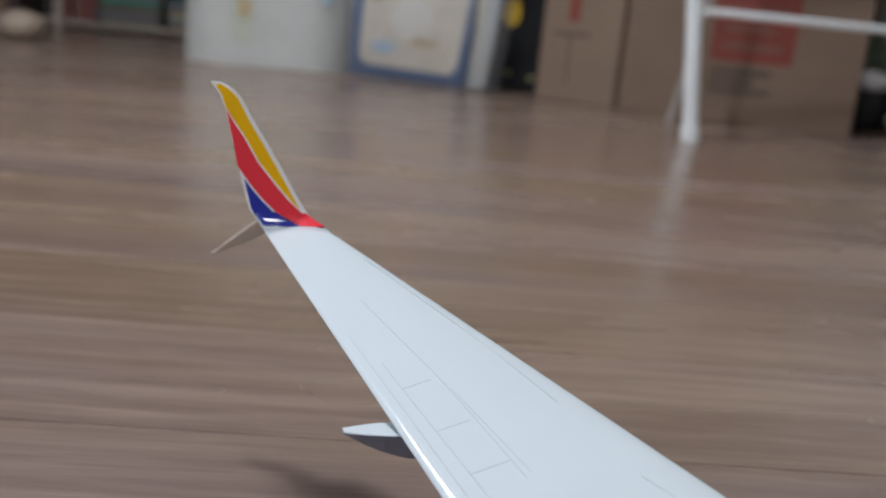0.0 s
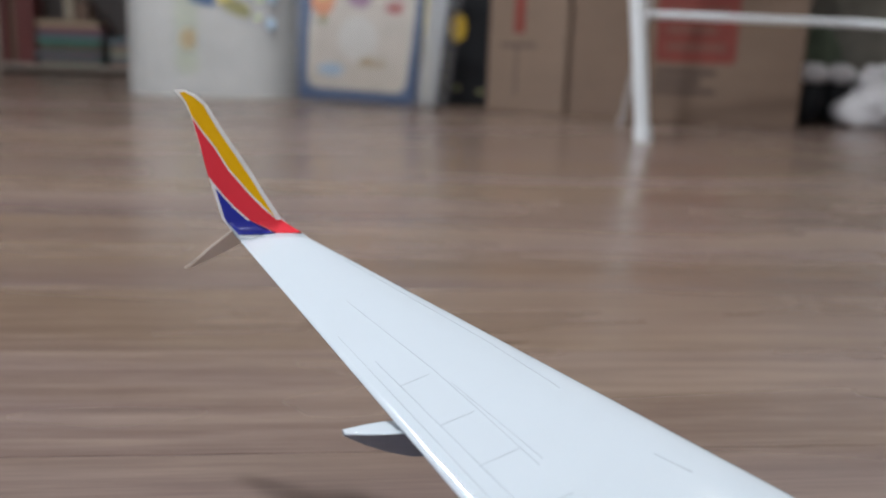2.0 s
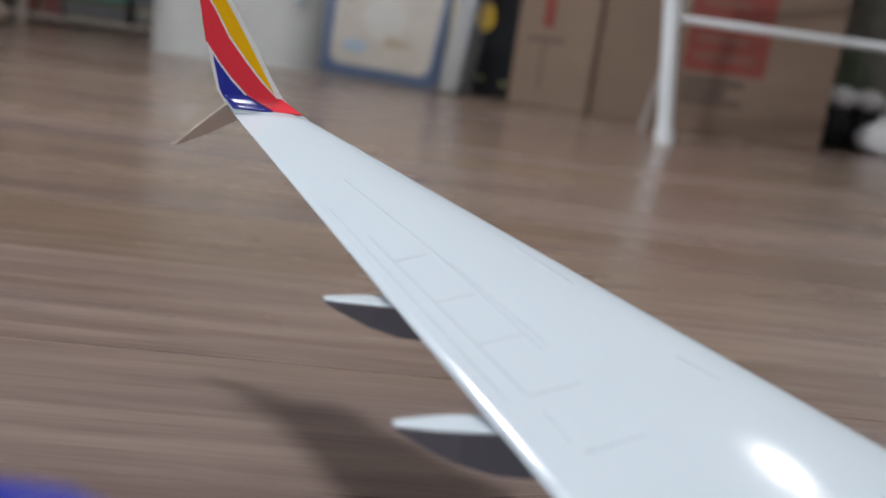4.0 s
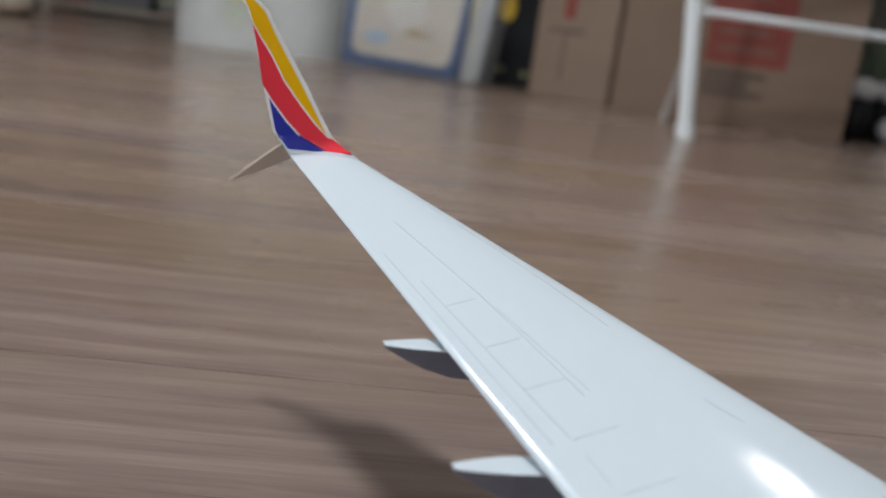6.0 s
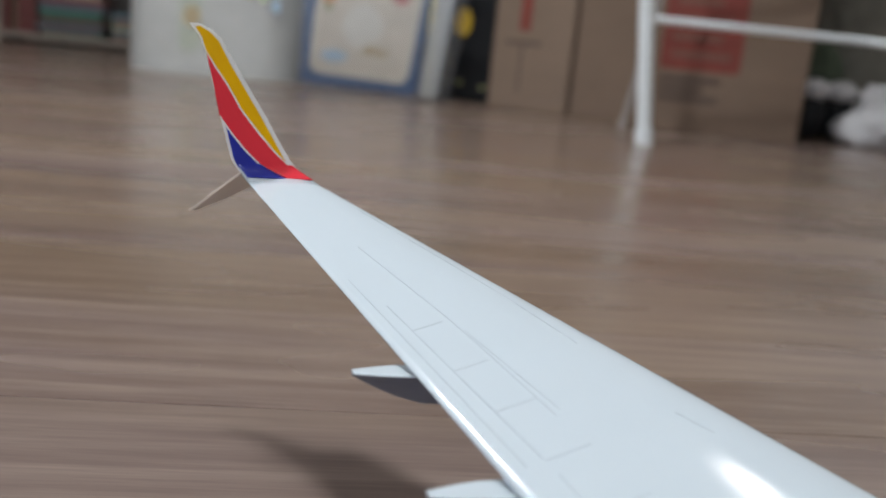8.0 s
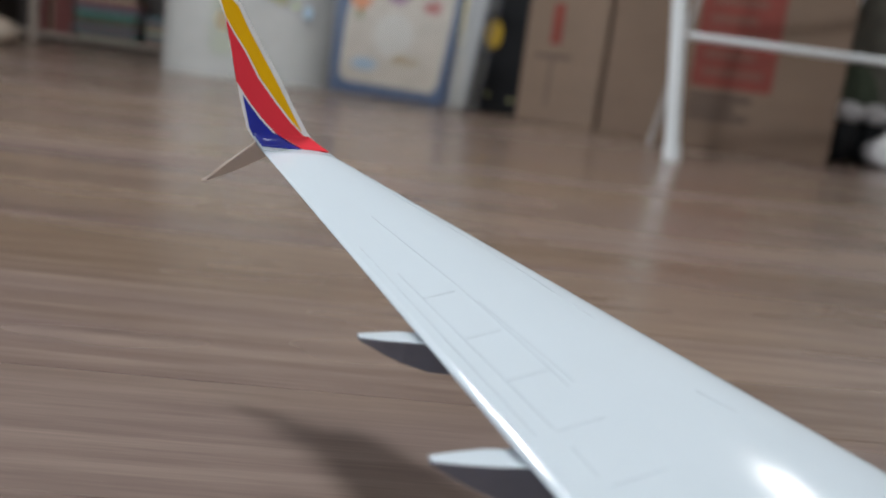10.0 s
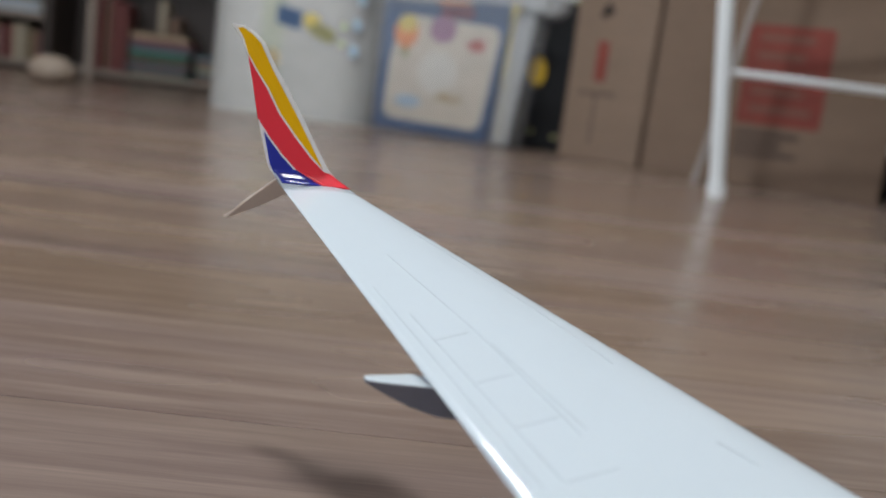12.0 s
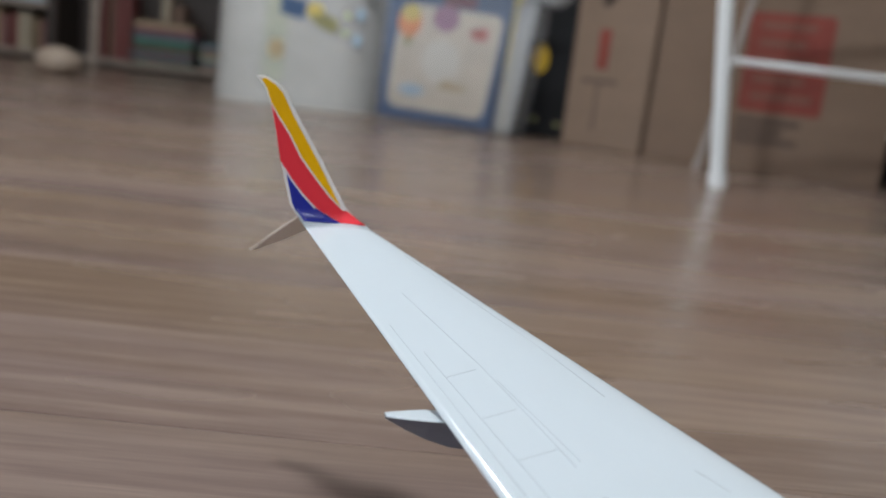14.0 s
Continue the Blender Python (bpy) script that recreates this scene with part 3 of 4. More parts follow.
# blue tail end of the body, low beside the wing
tail = [(-0.20, 0.0), (-0.16, 0.020), (-0.10, 0.029), (-0.02, 0.034), (0.005, 0.033), (0.018, 0.028), (0.026, 0.018), (0.030, 0.006)]
back = Matrix.Rotation(radians(-NOSE), 3, "Z")
part("tail_body", tube([back @ Vector((x + 0.012, -0.243, 0.038 - TIP.z)) for x, _ in tail], [max(r * 1.10, 0.002) for _, r in tail], 28), M_BLUE, wing, "royal blue rounded body end", smooth=True)
# root block, resting on the floor
rz = ROOT * DIH
part("root_fairing", box((0.080, ROOT - 0.04, -TIP.z), (0.250, ROOT + 0.001, rz + 0.014), 0.006), M_BLUE, wing, "blue root fairing")

# ---------------------------------------------------------------- drying rack
rack = empty("folding_rack", (0, 0, 0), 0, "white folding metal rack on crossed tube legs", "rack")


def leg(name, a, b_, r, m):
    a, b_ = Vector(a), Vector(b_)
    part(name, tube([a, a + (b_ - a) * 0.5, b_], r), m, rack)
    part("foot_cap", tube([a - (b_ - a).normalized() * 0.002, a + (b_ - a).normalized() * 0.03], r * 1.22), m, rack, "plastic foot cap")


leg("leg", (0.665, 1.46, 0.0), (0.549, 1.47, 0.95), 0.0155, M_TUBE)
leg("leg", (0.745, 1.87, 0.0), (0.90, 1.86, 0.95), 0.0075, M_TUBEGREY)
leg("leg", (1.53, 1.09, 0.0), (1.90, 1.89, 0.60), 0.009, M_TUBEPALE)
leg("leg", (1.80, 1.72, 0.0), (1.52, 0.93, 0.60), 0.0105, M_TUBEGREY)
part("cross_bar", tube([(0.645, 1.462, 0.235), (0.79, 1.86, 0.272)], 0.007), M_TUBE, rack)
part("cross_bar", tube([(0.795, 1.86, 0.272), (1.26, 1.73, 0.266), (1.67, 1.40, 0.235)], 0.009), M_TUBE, rack)
part("cross_bar", tube([(0.83, 1.86, 0.50), (1.30, 1.74, 0.52), (1.86, 1.80, 0.545)], 0.009), M_TUBE, rack)
for a, b_ in (((0.549, 1.47, 0.95), (1.52, 0.93, 0.60)), ((0.90, 1.86, 0.95), (1.90, 1.89, 0.60))):
    part("top_rail", tube([a, b_], 0.010), M_TUBE, rack)

# ---------------------------------------------------------------- cardboard boxes


def carton(name, p, q, depth, height, material, label):
    """A closed carton whose front bottom edge runs from p to q."""
    p, q = Vector((*p, 0)), Vector((*q, 0))
    w = (q - p).length
    ang = math.degrees(math.atan2(q.y - p.y, q.x - p.x))
    ob = empty(name, tuple(p), ang, label, "cardboard box")
    part("body", box((0, 0, 0), (w, depth, height - 0.012), 0.006), material, ob)
    part("flap", box((0.001, 0.002, height - 0.011), (w - 0.001, depth / 2 - 0.003, height - 0.006), 0.001), material, ob)
    part("flap", box((0.001, depth / 2 + 0.003, height - 0.011), (w - 0.001, depth - 0.002, height - 0.006), 0.001), material, ob)
    part("packing_tape", box((w * 0.0 + 0.004, depth / 2 - 0.03, height - 0.0058), (w - 0.004, depth / 2 + 0.03, height - 0.0048)), M_TAPE, ob, "brown packing tape")
    return ob, w


big, w_ = carton("cardboard_box", (0.668, 2.112), (1.217, 1.8826), 0.36, 0.86, M_CARD, "large brown cardboard box with red printed panel on the floor")
part("printed_panel", prism(rounded(0.205, 0.25, 0.01, 3, 0.325, 0.285), (0, -0.001, 0), (1, 0, 0), (0, 0, 1), 0.0012), M_REDPRINT, big, "faded red printed rectangle")
for x0, x1, z in ((0.228, 0.383, 0.128), (0.228, 0.343, 0.103), (0.228, 0.383, 0.078)):
    part("text_bar", box((x0, -0.0022, z), (x1, -0.0008, z + 0.014)), M_DARKPRINT, big, "dark printed bar")
for x0, x1, z in ((0.25, 0.385, 0.37), (0.25, 0.365, 0.325), (0.25, 0.405, 0.28), (0.25, 0.375, 0.235), (0.25, 0.40, 0.19)):
    part("text_bar", box((x0, -0.0036, z), (x1, -0.0021, z + 0.018)), M_REDBAR, big, "darker bar in the print")
small, w_ = carton("cardboard_box", (0.475, 2.34), (0.664, 2.150), 0.30, 0.80, M_CARDL, "narrow light brown cardboard box with small red mark")
part("printed_mark", box((0.09, -0.001, 0.225), (0.125, 0.0005, 0.335)), M_REDPRINT, small, "small red printed strip")
part("printed_mark", box((0.045, -0.001, 0.186), (0.165, 0.0005, 0.194)), M_DARKPRINT, small, "thin dark printed line")
part("printed_mark", box((0.100, -0.001, 0.05), (0.106, 0.0005, 0.184)), M_DARKPRINT, small, "thin dark printed line")
part("hand_hole", prism([(0.082, 0.405), (0.100, 0.400), (0.120, 0.412), (0.128, 0.427), (0.114, 0.433), (0.104, 0.443), (0.094, 0.427)], (0, -0.001, 0), (1, 0, 0), (0, 0, 1), 0.0015), M_DARKHOLE, small, "torn dark hole in the cardboard")

# ---------------------------------------------------------------- toy bins and flat case


def stuck(name, pts, parent, m, y, label):
    return part(name, prism(pts, (0, y, 0), (1, 0, 0), (0, 0, 1), 0.0012), m, parent, label)


tub = empty("toy_box", (-0.60, 2.48, 0), 4, "white printed toy box with coloured pictures on the floor", "toy box")
part("body", prism(rounded(0.60, 0.36, 0.165, 10, 0.30, 0.18), (0, 0, 0.0), (1, 0, 0), (0, 1, 0), 0.56, 0.006), M_PAPERW, tub)
part("lid", prism(rounded(0.615, 0.375, 0.165, 10, 0.30, 0.18), (0, 0, 0.561), (1, 0, 0), (0, 1, 0), 0.02, 0.005), M_CLEAR, tub, "cloudy plastic lid")
part("sleeve", prism(rounded(0.608, 0.368, 0.168, 10, 0.30, 0.18), (0, 0, 0.004), (1, 0, 0), (0, 1, 0), 0.53), M_HAZE, tub, "hazy clear plastic sleeve")
stuck("printed_patch", rounded(0.075, 0.42, 0.03, 4, 0.215, 0.29), tub, M_PGREEN, -0.0015, "pale green printed patch")
stuck("printed_picture", [(0.225, 0.325), (0.305, 0.308), (0.315, 0.372), (0.228, 0.388)], tub, M_PBLUE, -0.003, "blue printed picture")
stuck("printed_picture", ellipse(0.030, 0.026, 16, 0.345, 0.345), tub, M_PYELLOW, -0.0035, "pale yellow printed shape")
stuck("printed_picture", [(0.33, 0.315), (0.37, 0.29), (0.42, 0.275), (0.435, 0.31), (0.40, 0.335), (0.35, 0.335)], tub, M_POLIVE, -0.0042, "olive printed picture")
for x_, z_ in ((0.515, 0.44), (0.505, 0.35), (0.50, 0.26)):
    stuck("printed_picture", ellipse(0.016, 0.022, 12, x_, z_), tub, M_PLBLUE, -0.0042, "small light blue printed picture")
for x_, z_ in ((0.46, 0.34), (0.455, 0.28)):
    stuck("printed_picture", ellipse(0.014, 0.012, 12, x_, z_), tub, M_PGREEN, -0.0042, "small green printed picture")
stuck("printed_picture", ellipse(0.028, 0.035, 16, 0.22, 0.20), tub, M_TANTOP, -0.003, "tan printed dot")

binn = empty("storage_bin", (-0.097, 2.47, 0), -26, "cloudy clear storage bin holding a blue framed balloon picture", "storage bin")
W, D, HH = 0.50, 0.12, 0.50


def bin_ring(bm, z, grow, left):
    """One rounded outline of the tub at height z, wider towards the top."""
    pts = rounded(W + grow * (1 + left), D + grow * 0.3, 0.035, 5, W / 2 + grow * (1 - left) / 2, D / 2 - 0.01)
    return [bm.verts.new((x, y, z)) for x, y in pts]


b = bmesh.new()
rings = [bin_ring(b, z, g, 0.2) for z, g in ((0.0, 0.045), (0.25, 0.07), (0.455, 0.09))]
for r0, r1 in zip(rings, rings[1:]):
    for k in range(len(r0)):
        b.faces.new((r0[k], r0[(k + 1) % len(r0)], r1[(k + 1) % len(r0)], r1[k]))
b.faces.new(rings[0][::-1])
bmesh.ops.solidify(b, geom=list(b.faces), thickness=0.004)
part("body", b, M_CLEAR, binn, smooth=True)
b = bmesh.new()
rings = [bin_ring(b, z, g, 0.5) for z, g in ((0.457, 0.092), (0.457, 0.115), (0.495, 0.122), (0.503, 0.117), (0.503, 0.095))]
for r0, r1 in zip(rings, rings[1:] + rings[:1]):
    for k in range(len(r0)):
        b.faces.new((r0[k], r0[(k + 1) % len(r0)], r1[(k + 1) % len(r0)], r1[k]))
part("rim", b, M_HAZE, binn, "cloudy plastic rim")
part("grip", prism([(W + 0.085, 0.505), (W + 0.145, 0.50), (W + 0.15, 0.462), (W + 0.11, 0.435), (W + 0.085, 0.44)], (0, 0.10, 0), (1, 0, 0), (0, 0, 1), 0.09, 0.006), M_HAZE, binn, "cloudy plastic side grip")
part("side_wall", prism([(W - 0.045, 0.012), (W + 0.022, 0.012), (W + 0.062, 0.44), (W - 0.002, 0.44)], (0, 0.034, 0), (1, 0, 0), (0, 0, 1), 0.02, 0.004), M_HAZE, binn, "thick cloudy corner of the tub")
part("picture_board", prism([(0.012, 0.012), (0.438, 0.008), (0.480, 0.452), (0.012, 0.452)], (0, 0.020, 0), (1, 0, 0), (0, 0, 1), 0.008, 0.002), M_PBLUE, binn, "blue picture frame board")
stuck("picture_sheet", [(0.048, 0.075), (0.075, 0.052), (0.395, 0.044), (0.418, 0.070), (0.452, 0.365), (0.43, 0.388), (0.12, 0.405), (0.075, 0.38), (0.055, 0.25)], binn, M_CREAM, 0.0112, "cream printed sheet")
for pts_, m_, l_ in ((ellipse(0.046, 0.052, 18, 0.108, 0.345), M_PORANGE, "orange balloon"), (ellipse(0.05, 0.045, 18, 0.245, 0.365), M_PPURPLE, "mauve balloon"), ([(0.33, 0.325), (0.36, 0.30), (0.40, 0.305), (0.405, 0.34), (0.37, 0.345)], M_PRED, "red printed balloon")):
    stuck("printed_balloon", pts_, binn, m_, 0.0090, l_)
stuck("printed_balloon", ellipse(0.036, 0.030, 18, 0.112, 0.375), binn, M_PYELLOW, 0.0078, "yellow top of the balloon")
stuck("printed_basket", [(0.10, 0.265), (0.12, 0.265), (0.13, 0.292), (0.09, 0.292)], binn, M_POLIVE, 0.0090, "olive basket")
stuck("printed_shape", [(0.24, 0.13), (0.33, 0.125), (0.345, 0.15), (0.30, 0.145), (0.285, 0.165), (0.25, 0.155)], binn, M_TANTOP, 0.0090, "tan printed shape")
stuck("printed_shape", ellipse(0.05, 0.02, 14, 0.14, 0.115), binn, M_PLBLUE, 0.0090, "pale blue printed shape")
stuck("printed_shape", ellipse(0.075, 0.075, 20, 0.24, 0.22), binn, M_PAPERW, 0.0101, "pale printed circle")
stuck("printed_band", rounded(0.12, 0.04, 0.008, 3, 0.29, 0.425), binn, M_MAROON, 0.0112, "maroon printed band")
part("game_board", box((0.33, 0.045, 0.012), (0.455, 0.07, 0.60), 0.003), M_BOARD, binn, "deep blue board standing inside")
part("game_board", box((0.19, 0.045, 0.012), (0.31, 0.07, 0.575), 0.003), M_PORANGE, binn, "orange board standing inside")
part("game_board", box((0.465, 0.04, 0.012), (0.485, 0.09, 0.56), 0.003), M_PYELLOW, binn, "pale yellow board standing inside")

case = empty("flat_case", (0.330, 2.52, 0), -20, "black flat case with a yellow disc, leaning upright", "case")
part("body", box((0, 0, 0), (0.24, 0.10, 0.56), 0.01), M_BLACK, case)
part("text_bar", box((0.10, -0.0012, 0.50), (0.20, 0.0004, 0.522)), M_TUBEPALE, case, "pale printed bar")
part("printed_edge", box((0.012, -0.0012, 0.535), (0.228, 0.0004, 0.55)), M_PAPERW, case, "white printed edge")
stuck("disc", ellipse(0.030, 0.048, 22, 0.085, 0.262), case, M_YDISC, -0.001, "yellow printed disc")
for x, z in ((0.09, 0.06), (0.17, 0.05), (0.19, 0.5)):
    stuck("printed_mark", ellipse(0.012, 0.008, 12, x, z), case, M_POLIVE, -0.001, "small pale printed mark")

for ob_, k_ in ((tub, 0.87), (binn, 0.87), (case, 0.91)):
    ob_.scale = (k_, k_, k_)

# ---------------------------------------------------------------- bookcase
shelfcase = empty("bookcase", (-3.04, 3.93, 0), 0, "dark brown bookcase filled with books and papers", "bookcase")
BW = 2.36
part("back", box((0, 0.325, 0), (BW, 0.345, 1.6)), M_DSHELF, shelfcase)
for x in (0.0, 0.62, 1.36, 1.555, BW - 0.03):
    part("upright", box((x, 0.0, 0), (x + 0.035, 0.325, 1.6), 0.003), M_DSHELF if x in (0.0, 0.62, 1.36) else M_SHELF, shelfcase)
for z in (0.02, 0.235, 0.56, 1.1, 1.57):
    for x0, x1 in ((0.036, 0.619), (0.656, 1.359), (1.396, 1.554), (1.591, BW - 0.031))[:2 if z == 0.235 else 4]:
        part("shelf_board", box((x0, 0.002, z), (x1, 0.324, z + 0.022), 0.002), M_SHELF, shelfcase)
rnd = random.Random(4)


def book(lo, hi, m):
    ob = empty("book", (lo[0], lo[1], lo[2]), 0, "closed book standing in the bookcase", "book", "books in the bookcase")
    s = Vector(hi) - Vector(lo)
    part("cover", box((0, 0.004, 0), (s.x, s.y, s.z), 0.0015), m, ob)
    part("spine", box((0.0005, 0, 0.0005), (s.x - 0.0005, 0.0042, s.z - 0.0005), 0.001), m, ob, "plain coloured spine")
    return ob


ROSY = [BOOKS[3], BOOKS[3], BOOKS[1], BOOKS[0], BOOKS[5]]
DARK = [BOOKS[0], BOOKS[2], BOOKS[4], BOOKS[6], BOOKS[7], BOOKS[7], BOOKS[1], BOOKS[5]]


def book_row(x, x1, h0, h1, shades, zb, back=0.0):
    while x < x1 - 0.03:
        t_ = rnd.choice((0.014, 0.02, 0.026, 0.034, 0.045))
        h_ = rnd.uniform(h0, h1)
        if rnd.random() < 0.94:
            y_ = 3.95 + back + rnd.uniform(0, 0.045)
            book((-3.04 + x, y_, zb), (-3.04 + x + t_, y_ + 0.15, zb + h_), rnd.choice(shades))
        x += t_ + 0.002


BROWN = [BOOKS[7], BOOKS[7], BOOKS[5], BOOKS[0], BOOKS[6]]
for x0, x1 in ((0.04, 0.61), (0.66, 1.355)):
    book_row(x0, x1, 0.13, 0.18, ROSY + [BOOKS[1], BOOKS[5]], 0.0425)
    book_row(x0, x1, 0.16, 0.24, BROWN, 0.2575, 0.08)
    book_row(x0, x1, 0.2, 0.3, BROWN + ROSY, 0.5825)
book_row(1.597, 1.72, 0.26, 0.33, [BOOKS[0], BOOKS[7], BOOKS[0]], 0.0425)
book_row(1.60, BW - 0.04, 0.2, 0.32, DARK, 0.5825)


def flat_stack(x, w, z, n, shades, label):
    ob = empty("magazine_stack", (-3.04 + x, 3.95, z), 0, label, "magazines")
    zz = 0.0
    for j in range(n):
        h = rnd.uniform(0.007, 0.02)
        part("magazine", box((rnd.uniform(0, 0.03), rnd.uniform(0, 0.02), zz), (w - rnd.uniform(0, 0.03), 0.21, zz + h), 0.001), rnd.choice(shades), ob)
        zz += h + 0.0005
    return zz


MIXED = [BOOKS[3], BOOKS[2], BOOKS[4], BOOKS[6], M_TANTOP, BOOKS[2], M_MAROON, BOOKS[7], BOOKS[4]]
PALE = [M_PLBLUE, M_PAPERW, M_PLBLUE, M_TUBEPALE]
for x in (0.05, 0.335, 0.665, 1.01):
    flat_stack(x, 0.275 if x < 0.6 else 0.335, 0.2575, 4, PALE, "flat stack of pale blue magazines in the bookcase")
hs = flat_stack(1.73, 0.30, 0.0425, 13, MIXED, "tall flat stack of mixed coloured magazines in the bookcase")
flat_stack(2.035, 0.28, 0.0425, 8, MIXED, "low flat stack of mixed coloured magazines in the bookcase")
book((-3.04 + 1.86, 3.98, 0.043 + hs), (-3.04 + 1.895, 4.10, 0.043 + hs + 0.15), BOOKS[1])
book((-3.04 + 1.90, 3.99, 0.043 + hs), (-3.04 + 1.96, 4.12, 0.043 + hs + 0.08), BOOKS[7])

knob = tagged(part("wooden_ball", blob((-1.17, 2.76, 0.047), (0.073, 0.068, 0.050), 0.03, 2, 4, 1.0, 0.0), M_PALEWOOD, smooth=True), "pale wooden rounded ball lying on the floor", "ball")

# ---------------------------------------------------------------- pile beside the boxes


def shoe(x, y, rz_, label):
    ob = empty("shoe", (x, y, 0), rz_, label, "shoe", "shoes by the box")
    part("upper", blob((0, 0, 0.075), (0.042, 0.05, 0.075), 0.08, 3, 4, x, 0.002), M_BLACK, ob, "black fabric upper", smooth=True)
    part("toe_cap", blob((0, -0.012, 0.142), (0.042, 0.045, 0.030), 0.05, 3, 4, y), M_BAG, ob, "white rubber toe cap", smooth=True)
    return ob


shoe(1.335, 2.07, 10, "black shoe with white toe cap standing on its heel")
shoe(1.432, 2.09, -15, "black shoe with white toe cap standing on its heel")


def crumple(name, c_, r_, seed, label):
    ob = empty(name, (c_[0], c_[1], 0), 0, label, "plastic bag", "white bags on the floor")
    part("body", blob((0, 0, c_[2]), r_, 0.24, 3.6, 5, seed, 0.0015), M_BAG, ob, smooth=True)
    for k, a in enumerate((0.4, 2.3)):
        x, y = 0.45 * r_[0] * math.cos(a + seed), 0.35 * r_[1] * math.sin(a + seed)
        z = c_[2] + r_[2] * 0.85
        part("handle", blob((x, y, z), (r_[0] * 0.30, r_[1] * 0.22, r_[2] * 0.30), 0.5, 4.5, 4, seed + k + 0.3), M_BAG, ob, "twisted bag handle", smooth=True)
    return ob


crumple("plastic_bag", (1.575, 2.02, 0.06), (0.15, 0.10, 0.095), 2.0, "white crumpled plastic bag lying on the floor")
crumple("plastic_bag", (1.80, 2.06, 0.08), (0.17, 0.11, 0.115), 5.0, "white bulging plastic bag lying on the floor")
crumple("plastic_bag", (1.98, 2.10, 0.07), (0.13, 0.09, 0.11), 9.0, "small white crumpled plastic bag lying on the floor")
tagged(part("folded_cloth", blob((1.85, 2.02, 0.215), (0.045, 0.03, 0.02), 0.3, 4, 4, 3.0), M_NAVY, smooth=True), "navy blue crumpled cloth lying on a bag", "cloth")
sack = tagged(part("cloth_sack", blob((1.66, 2.36, 0.30), (0.17, 0.10, 0.44), 0.18, 4, 5, 7.0, 0.0015), M_OLIVEGREY, smooth=True), "olive grey cloth sack standing on the floor", "sack")
tagged(part("green_bag", blob((1.47, 2.28, 0.12), (0.07, 0.07, 0.15), 0.2, 4, 5, 8.0, 0.0015), M_GREEN, smooth=True), "dark green fabric bag behind the shoes", "bag")

cab = empty("cabinet", (1.86, 2.28, 0), 0, "low plain white cabinet standing on short dark feet", "cabinet")
part("body", box((0, 0, 0.045), (1.05, 0.26, 0.56), 0.004), M_WHITEWALL, cab)
for k in range(2):
    dr = part("door", box((0.006 + k * 0.52, -0.016, 0.05), (0.522 + k * 0.52, -0.001, 0.55), 0.003), M_TRIM, cab)
    part("handle", tube([(0.50 + k * 0.05, -0.03, 0.38), (0.50 + k * 0.05, -0.03, 0.50)], 0.005), M_METAL, dr, "grey metal handle")
for x in (0.05, 1.0):
    for y in (0.05, 0.21):
        part("foot", tube([(x, y, 0), (x, y, 0.046)], 0.02), M_BLACK, cab, "short black foot")

# grey curtain hanging by the stairs
b = bmesh.new()
pts_ = []
for k in range(61):
    u = k / 60
    pts_.append((2.98 + 0.60 * u, 2.56 + 0.009 * math.sin(u * 43) + 0.003 * math.sin(u * 97)))
lo = [b.verts.new((x, y, 0.11 + 0.012 * math.sin(x * 31))) for x, y in pts_]
hi = [b.verts.new((x, y, 2.3)) for x, y in pts_]
for k in range(60):
    b.faces.new((lo[k], lo[k + 1], hi[k + 1], hi[k]))
bmesh.ops.solidify(b, geom=list(b.faces), thickness=0.003)
cur = empty("curtain", (0, 0, 0), 0, "grey cloth curtain hanging in folds to the floor", "curtain")
part("cloth", b, M_CURTAIN, cur, smooth=True)
part("rod", tube([(2.88, 2.56, 2.32), (3.67, 2.56, 2.32)], 0.012), M_METAL, cur, "grey metal curtain rod")
for x in (2.88, 3.64):
    part("bracket", box((x - 0.01, 2.56, 2.31), (x + 0.01, YN, 2.33)), M_METAL, cur)

# ---------------------------------------------------------------- side table
tab = empty("side_table", (3.70, 0.635, 0), 0, "small side table with tan wooden top on thin black legs", "side table")
part("tabletop", box((-0.03, -0.03, 0.462), (0.50, 0.58, 0.49), 0.004), M_TANTOP, tab)
part("apron", box((0.0, 0.0, 0.40), (0.47, 0.55, 0.461), 0.003), M_BLACKFRAME, tab, "black painted apron")
for x, y in ((0.0, 0.0), (0.0, 0.55), (0.47, 0.0), (0.47, 0.55)):
    dx, dy = (0.0, 0.0)
    bow = -0.05 if y == 0.0 else 0.0
    part("leg", tube([(x, y, 0), (x, y + bow * 0.1, 0.12), (x, y + bow * 0.5, 0.28), (x, y + bow, 0.41)], [0.013, 0.014, 0.016, 0.02]), M_BLACKFRAME, tab)
part("back_panel", box((0.46, 0.014, 0.006), (0.472, 0.536, 0.40), 0.002), M_TAUPE, tab, "taupe fabric back panel")
part("hanging_strap", blob((0.22, 0.50, 0.36), (0.03, 0.03, 0.05), 0.2, 4, 4, 2.0), M_NAVY, tab, "navy blue fabric bundle under the top", smooth=True)

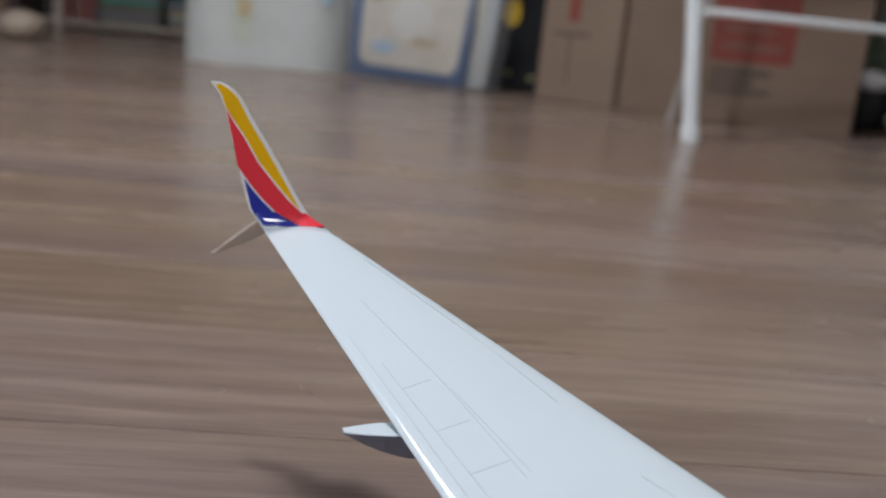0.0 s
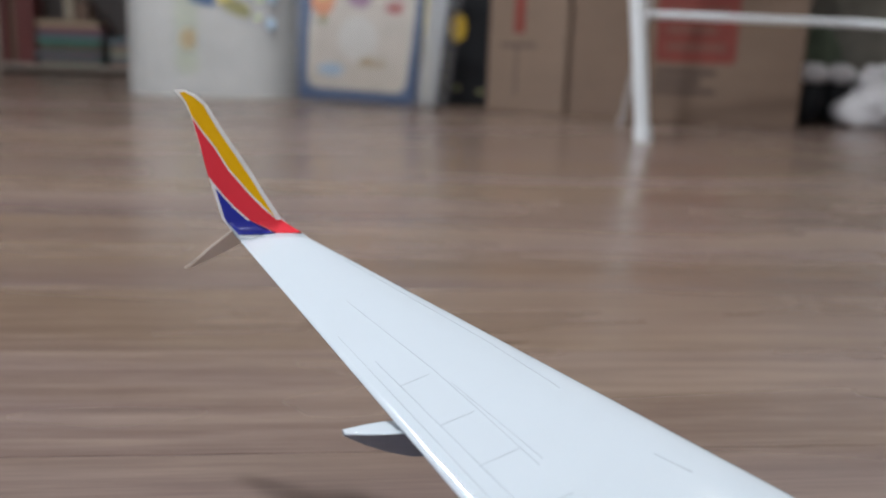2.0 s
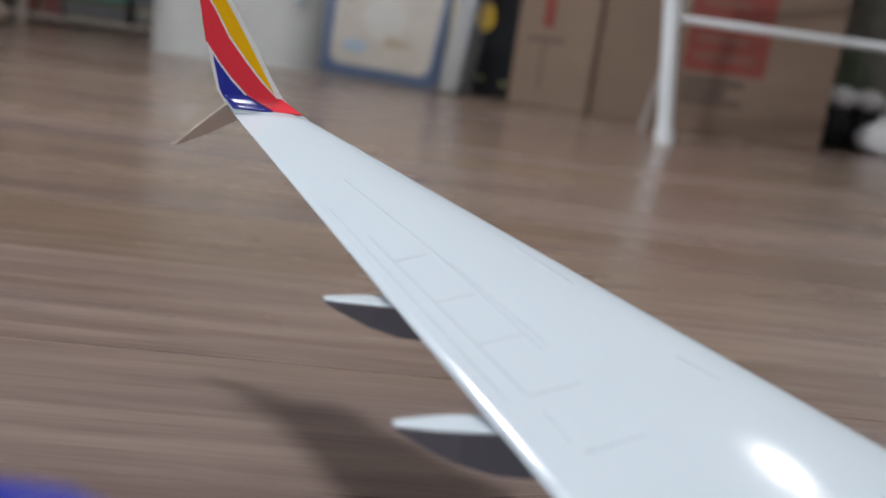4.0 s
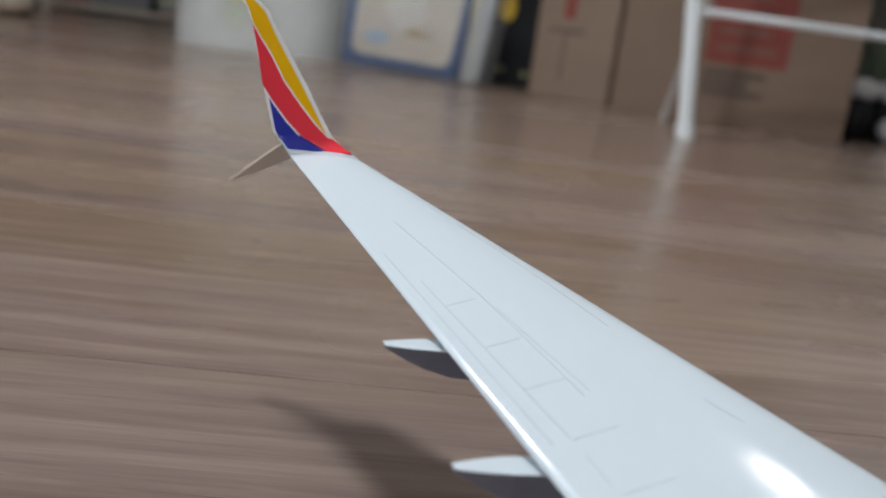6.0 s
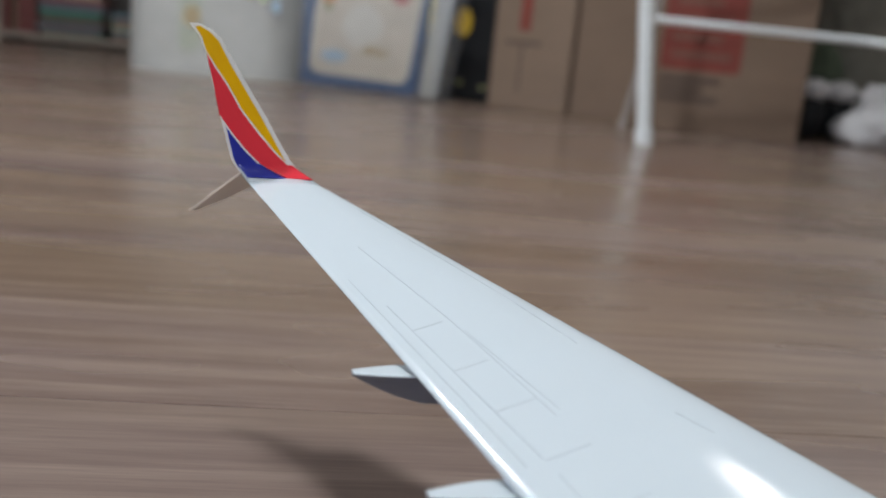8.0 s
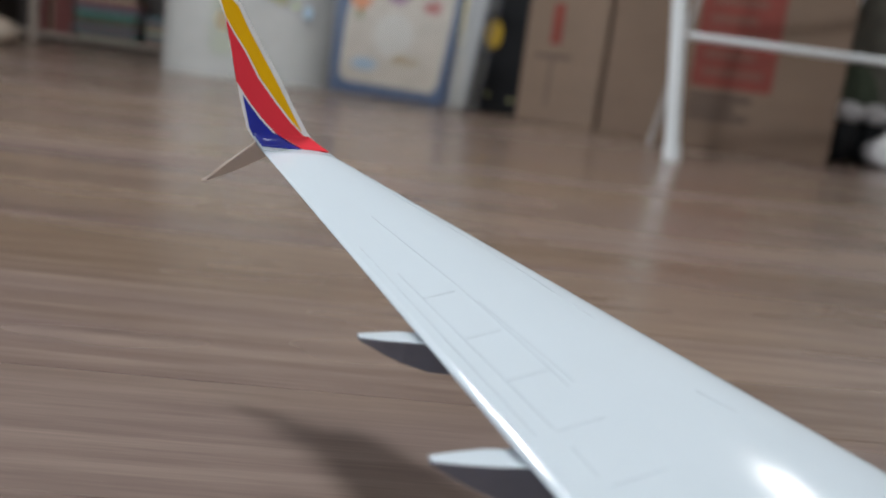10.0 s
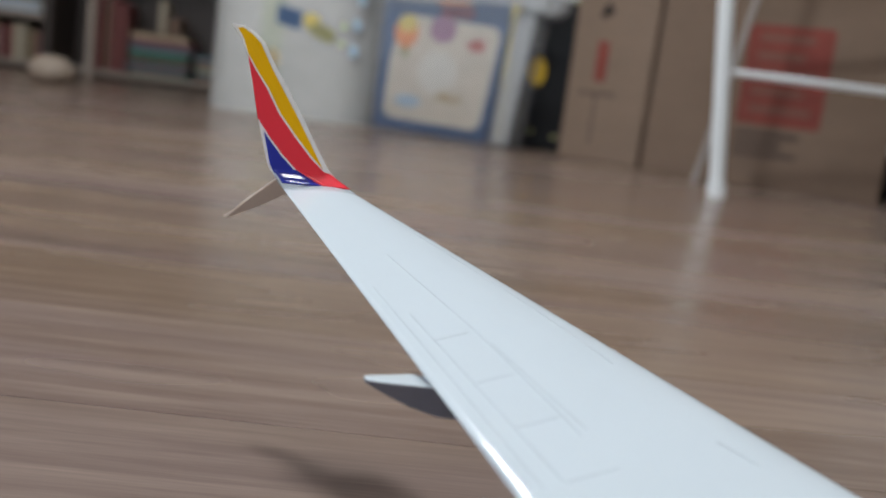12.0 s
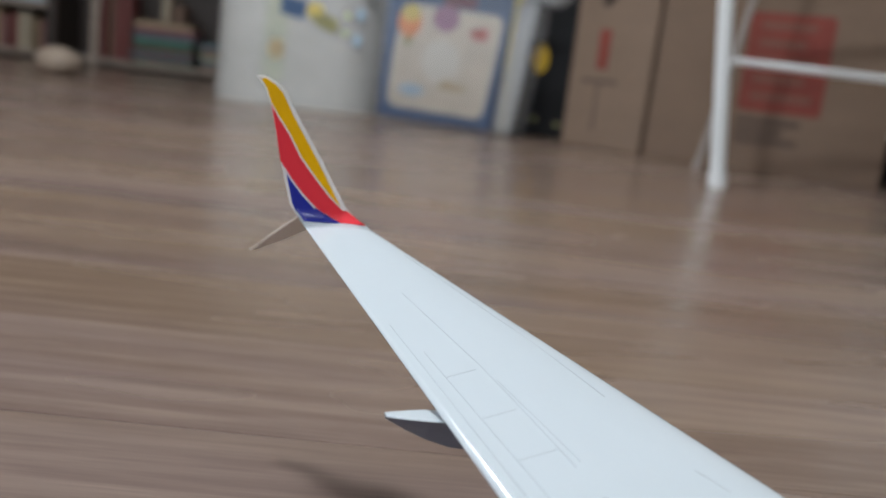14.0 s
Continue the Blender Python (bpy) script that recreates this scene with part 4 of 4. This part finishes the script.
# ---------------------------------------------------------------- white unit with arched opening
unit = empty("white_unit", (3.42, -2.72, 0), 0, "white cabinet with a low arched opening at its base", "cabinet")
UW = 0.98
pts = [(0, 1.0), (0, 0.29)]
for k in range(15):
    a = math.pi / 2 * k / 14
    pts.append((0.004 + 0.84 * math.sin(a), 0.29 * math.cos(a)))
pts += [(UW, 0.0), (UW, 1.0)]
part("front", prism(pts, (0, 0.02, 0), (1, 0, 0), (0, 0, 1), 0.02), M_TRIM, unit)
# shade inside the arched opening, put into the back's taupe colour
part("inner_back", box((0.02, -0.15, 0.0), (UW, -0.14, 0.99)), M_TAUPE, unit, "inside with its shade put in as taupe")
part("side", box((UW - 0.02, -0.139, 0), (UW, -0.001, 0.99)), M_TRIM, unit)
part("side", box((0.0, -0.139, 0), (0.02, -0.001, 0.99)), M_TRIM, unit)
part("top", box((-0.01, -0.15, 1.001), (UW + 0.01, 0.03, 1.025), 0.004), M_TRIM, unit)
tagged(part("black_box", box((3.42, -2.56, 0), (3.72, -2.36, 0.13), 0.006), M_BLACK), "small black box on the floor", "box")
tagged(part("white_tub", prism(rounded(0.42, 0.165, 0.035, 6, 0, 0.0825), (1.98, -1.80, 0.0), (0.61, 0.79, 0), (0, 0, 1), -0.22, 0.008), M_TRIM, smooth=False), "white rounded plastic tub on the floor", "tub")

# ---------------------------------------------------------------- ceiling lamp
lampo = empty("ceiling_lamp", (-0.58, 0.75, CEIL), 0, "round flush ceiling lamp with white diffuser", "ceiling lamp", "ceiling lamps")
part("base", tube([(0, 0, 0), (0, 0, -0.03)], 0.17, 32), M_TRIM, lampo)
part("diffuser", tube([(0, 0, -0.031), (0, 0, -0.06), (0, 0, -0.08)], [0.165, 0.15, 0.10], 32), M_LAMP, lampo, "glowing white diffuser")
copy_thing(lampo, pose(1.76, 1.68, CEIL))
strip = empty("tube_lamp", (0.266, -0.25, CEIL), 10.7, "slim white ceiling tube lamp, switched on", "ceiling lamp", "ceiling tube lamps")
part("housing", box((-0.035, -0.31, -0.035), (0.035, 0.31, 0), 0.006), M_TRIM, strip)
part("tube", tube([(0, -0.28, -0.05), (0, 0.28, -0.05)], 0.014, 16), M_LAMP, strip, "glowing white tube")
for y in (-0.295, 0.295):
    part("end_cap", box((-0.02, y - 0.014, -0.068), (0.02, y + 0.014, -0.036), 0.003), M_TRIM, strip)
copy_thing(strip, pose(0.030, 0.90, CEIL, 0, 0, 10.7))

# ---------------------------------------------------------------- floor of planks
setting_floor = setting("floor", box((XW - TH, YS - TH, -0.06), (7.62, YB + TH, -0.0125)), M_JOINT, "brown grey wooden plank floor with a soft sheen")
PW, PL, GAP = 0.134, 1.22, 0.0003
Y0 = 0.008 - PW * 22


def plank_mesh(length):
    bm = box((0, GAP, -0.012), (length, PW - GAP, 0.0))
    es = [e for e in bm.edges if all(v.co.z > -0.001 for v in e.verts)]
    bmesh.ops.bevel(bm, geom=es, offset=0.00025, segments=1, affect="EDGES")
    bmesh.ops.recalc_face_normals(bm, faces=bm.faces)
    me = bpy.data.meshes.new("plank")
    bm.to_mesh(me)
    bm.free()
    me.materials.append(M_FLOOR)
    return me


WHOLE = plank_mesh(PL - 0.0006)
rp = random.Random(11)
rest = bmesh.new()
XEND = 6.7
row = 0
y = Y0
while y < YB + 0.05:
    x = XW - rp.uniform(0.05, PL - 0.1)
    near = -1.25 < y < 2.0
    while -0.5 < y < 0.8 and any(-0.35 < x + k * PL < 0.42 for k in range(9)):
        x = XW - rp.uniform(0.05, PL - 0.1)
    while x < XEND:
        x0, x1 = max(x, XW - 0.1), min(x + PL - 0.0006, XEND)
        if x1 - x0 > 0.03:
            if near and x < XE:
                ob = new("plank", WHOLE if x1 - x0 > PL - 0.002 else plank_mesh(x1 - x0))
                ob.location = (x0, y, 0)
                ob.parent = setting_floor
            else:
                r = bmesh.ops.create_cube(rest, size=1.0)
                for v in r["verts"]:
                    v.co = Vector(((x0 + x1) / 2 + v.co.x * (x1 - x0), y + PW / 2 + v.co.y * (PW - 2 * GAP), -0.006 + v.co.z * 0.012))
        x += PL
    y += PW
    row += 1
far = part("plank_field", rest, M_FLOOR, setting_floor)
tagged(far, kind="stuff")
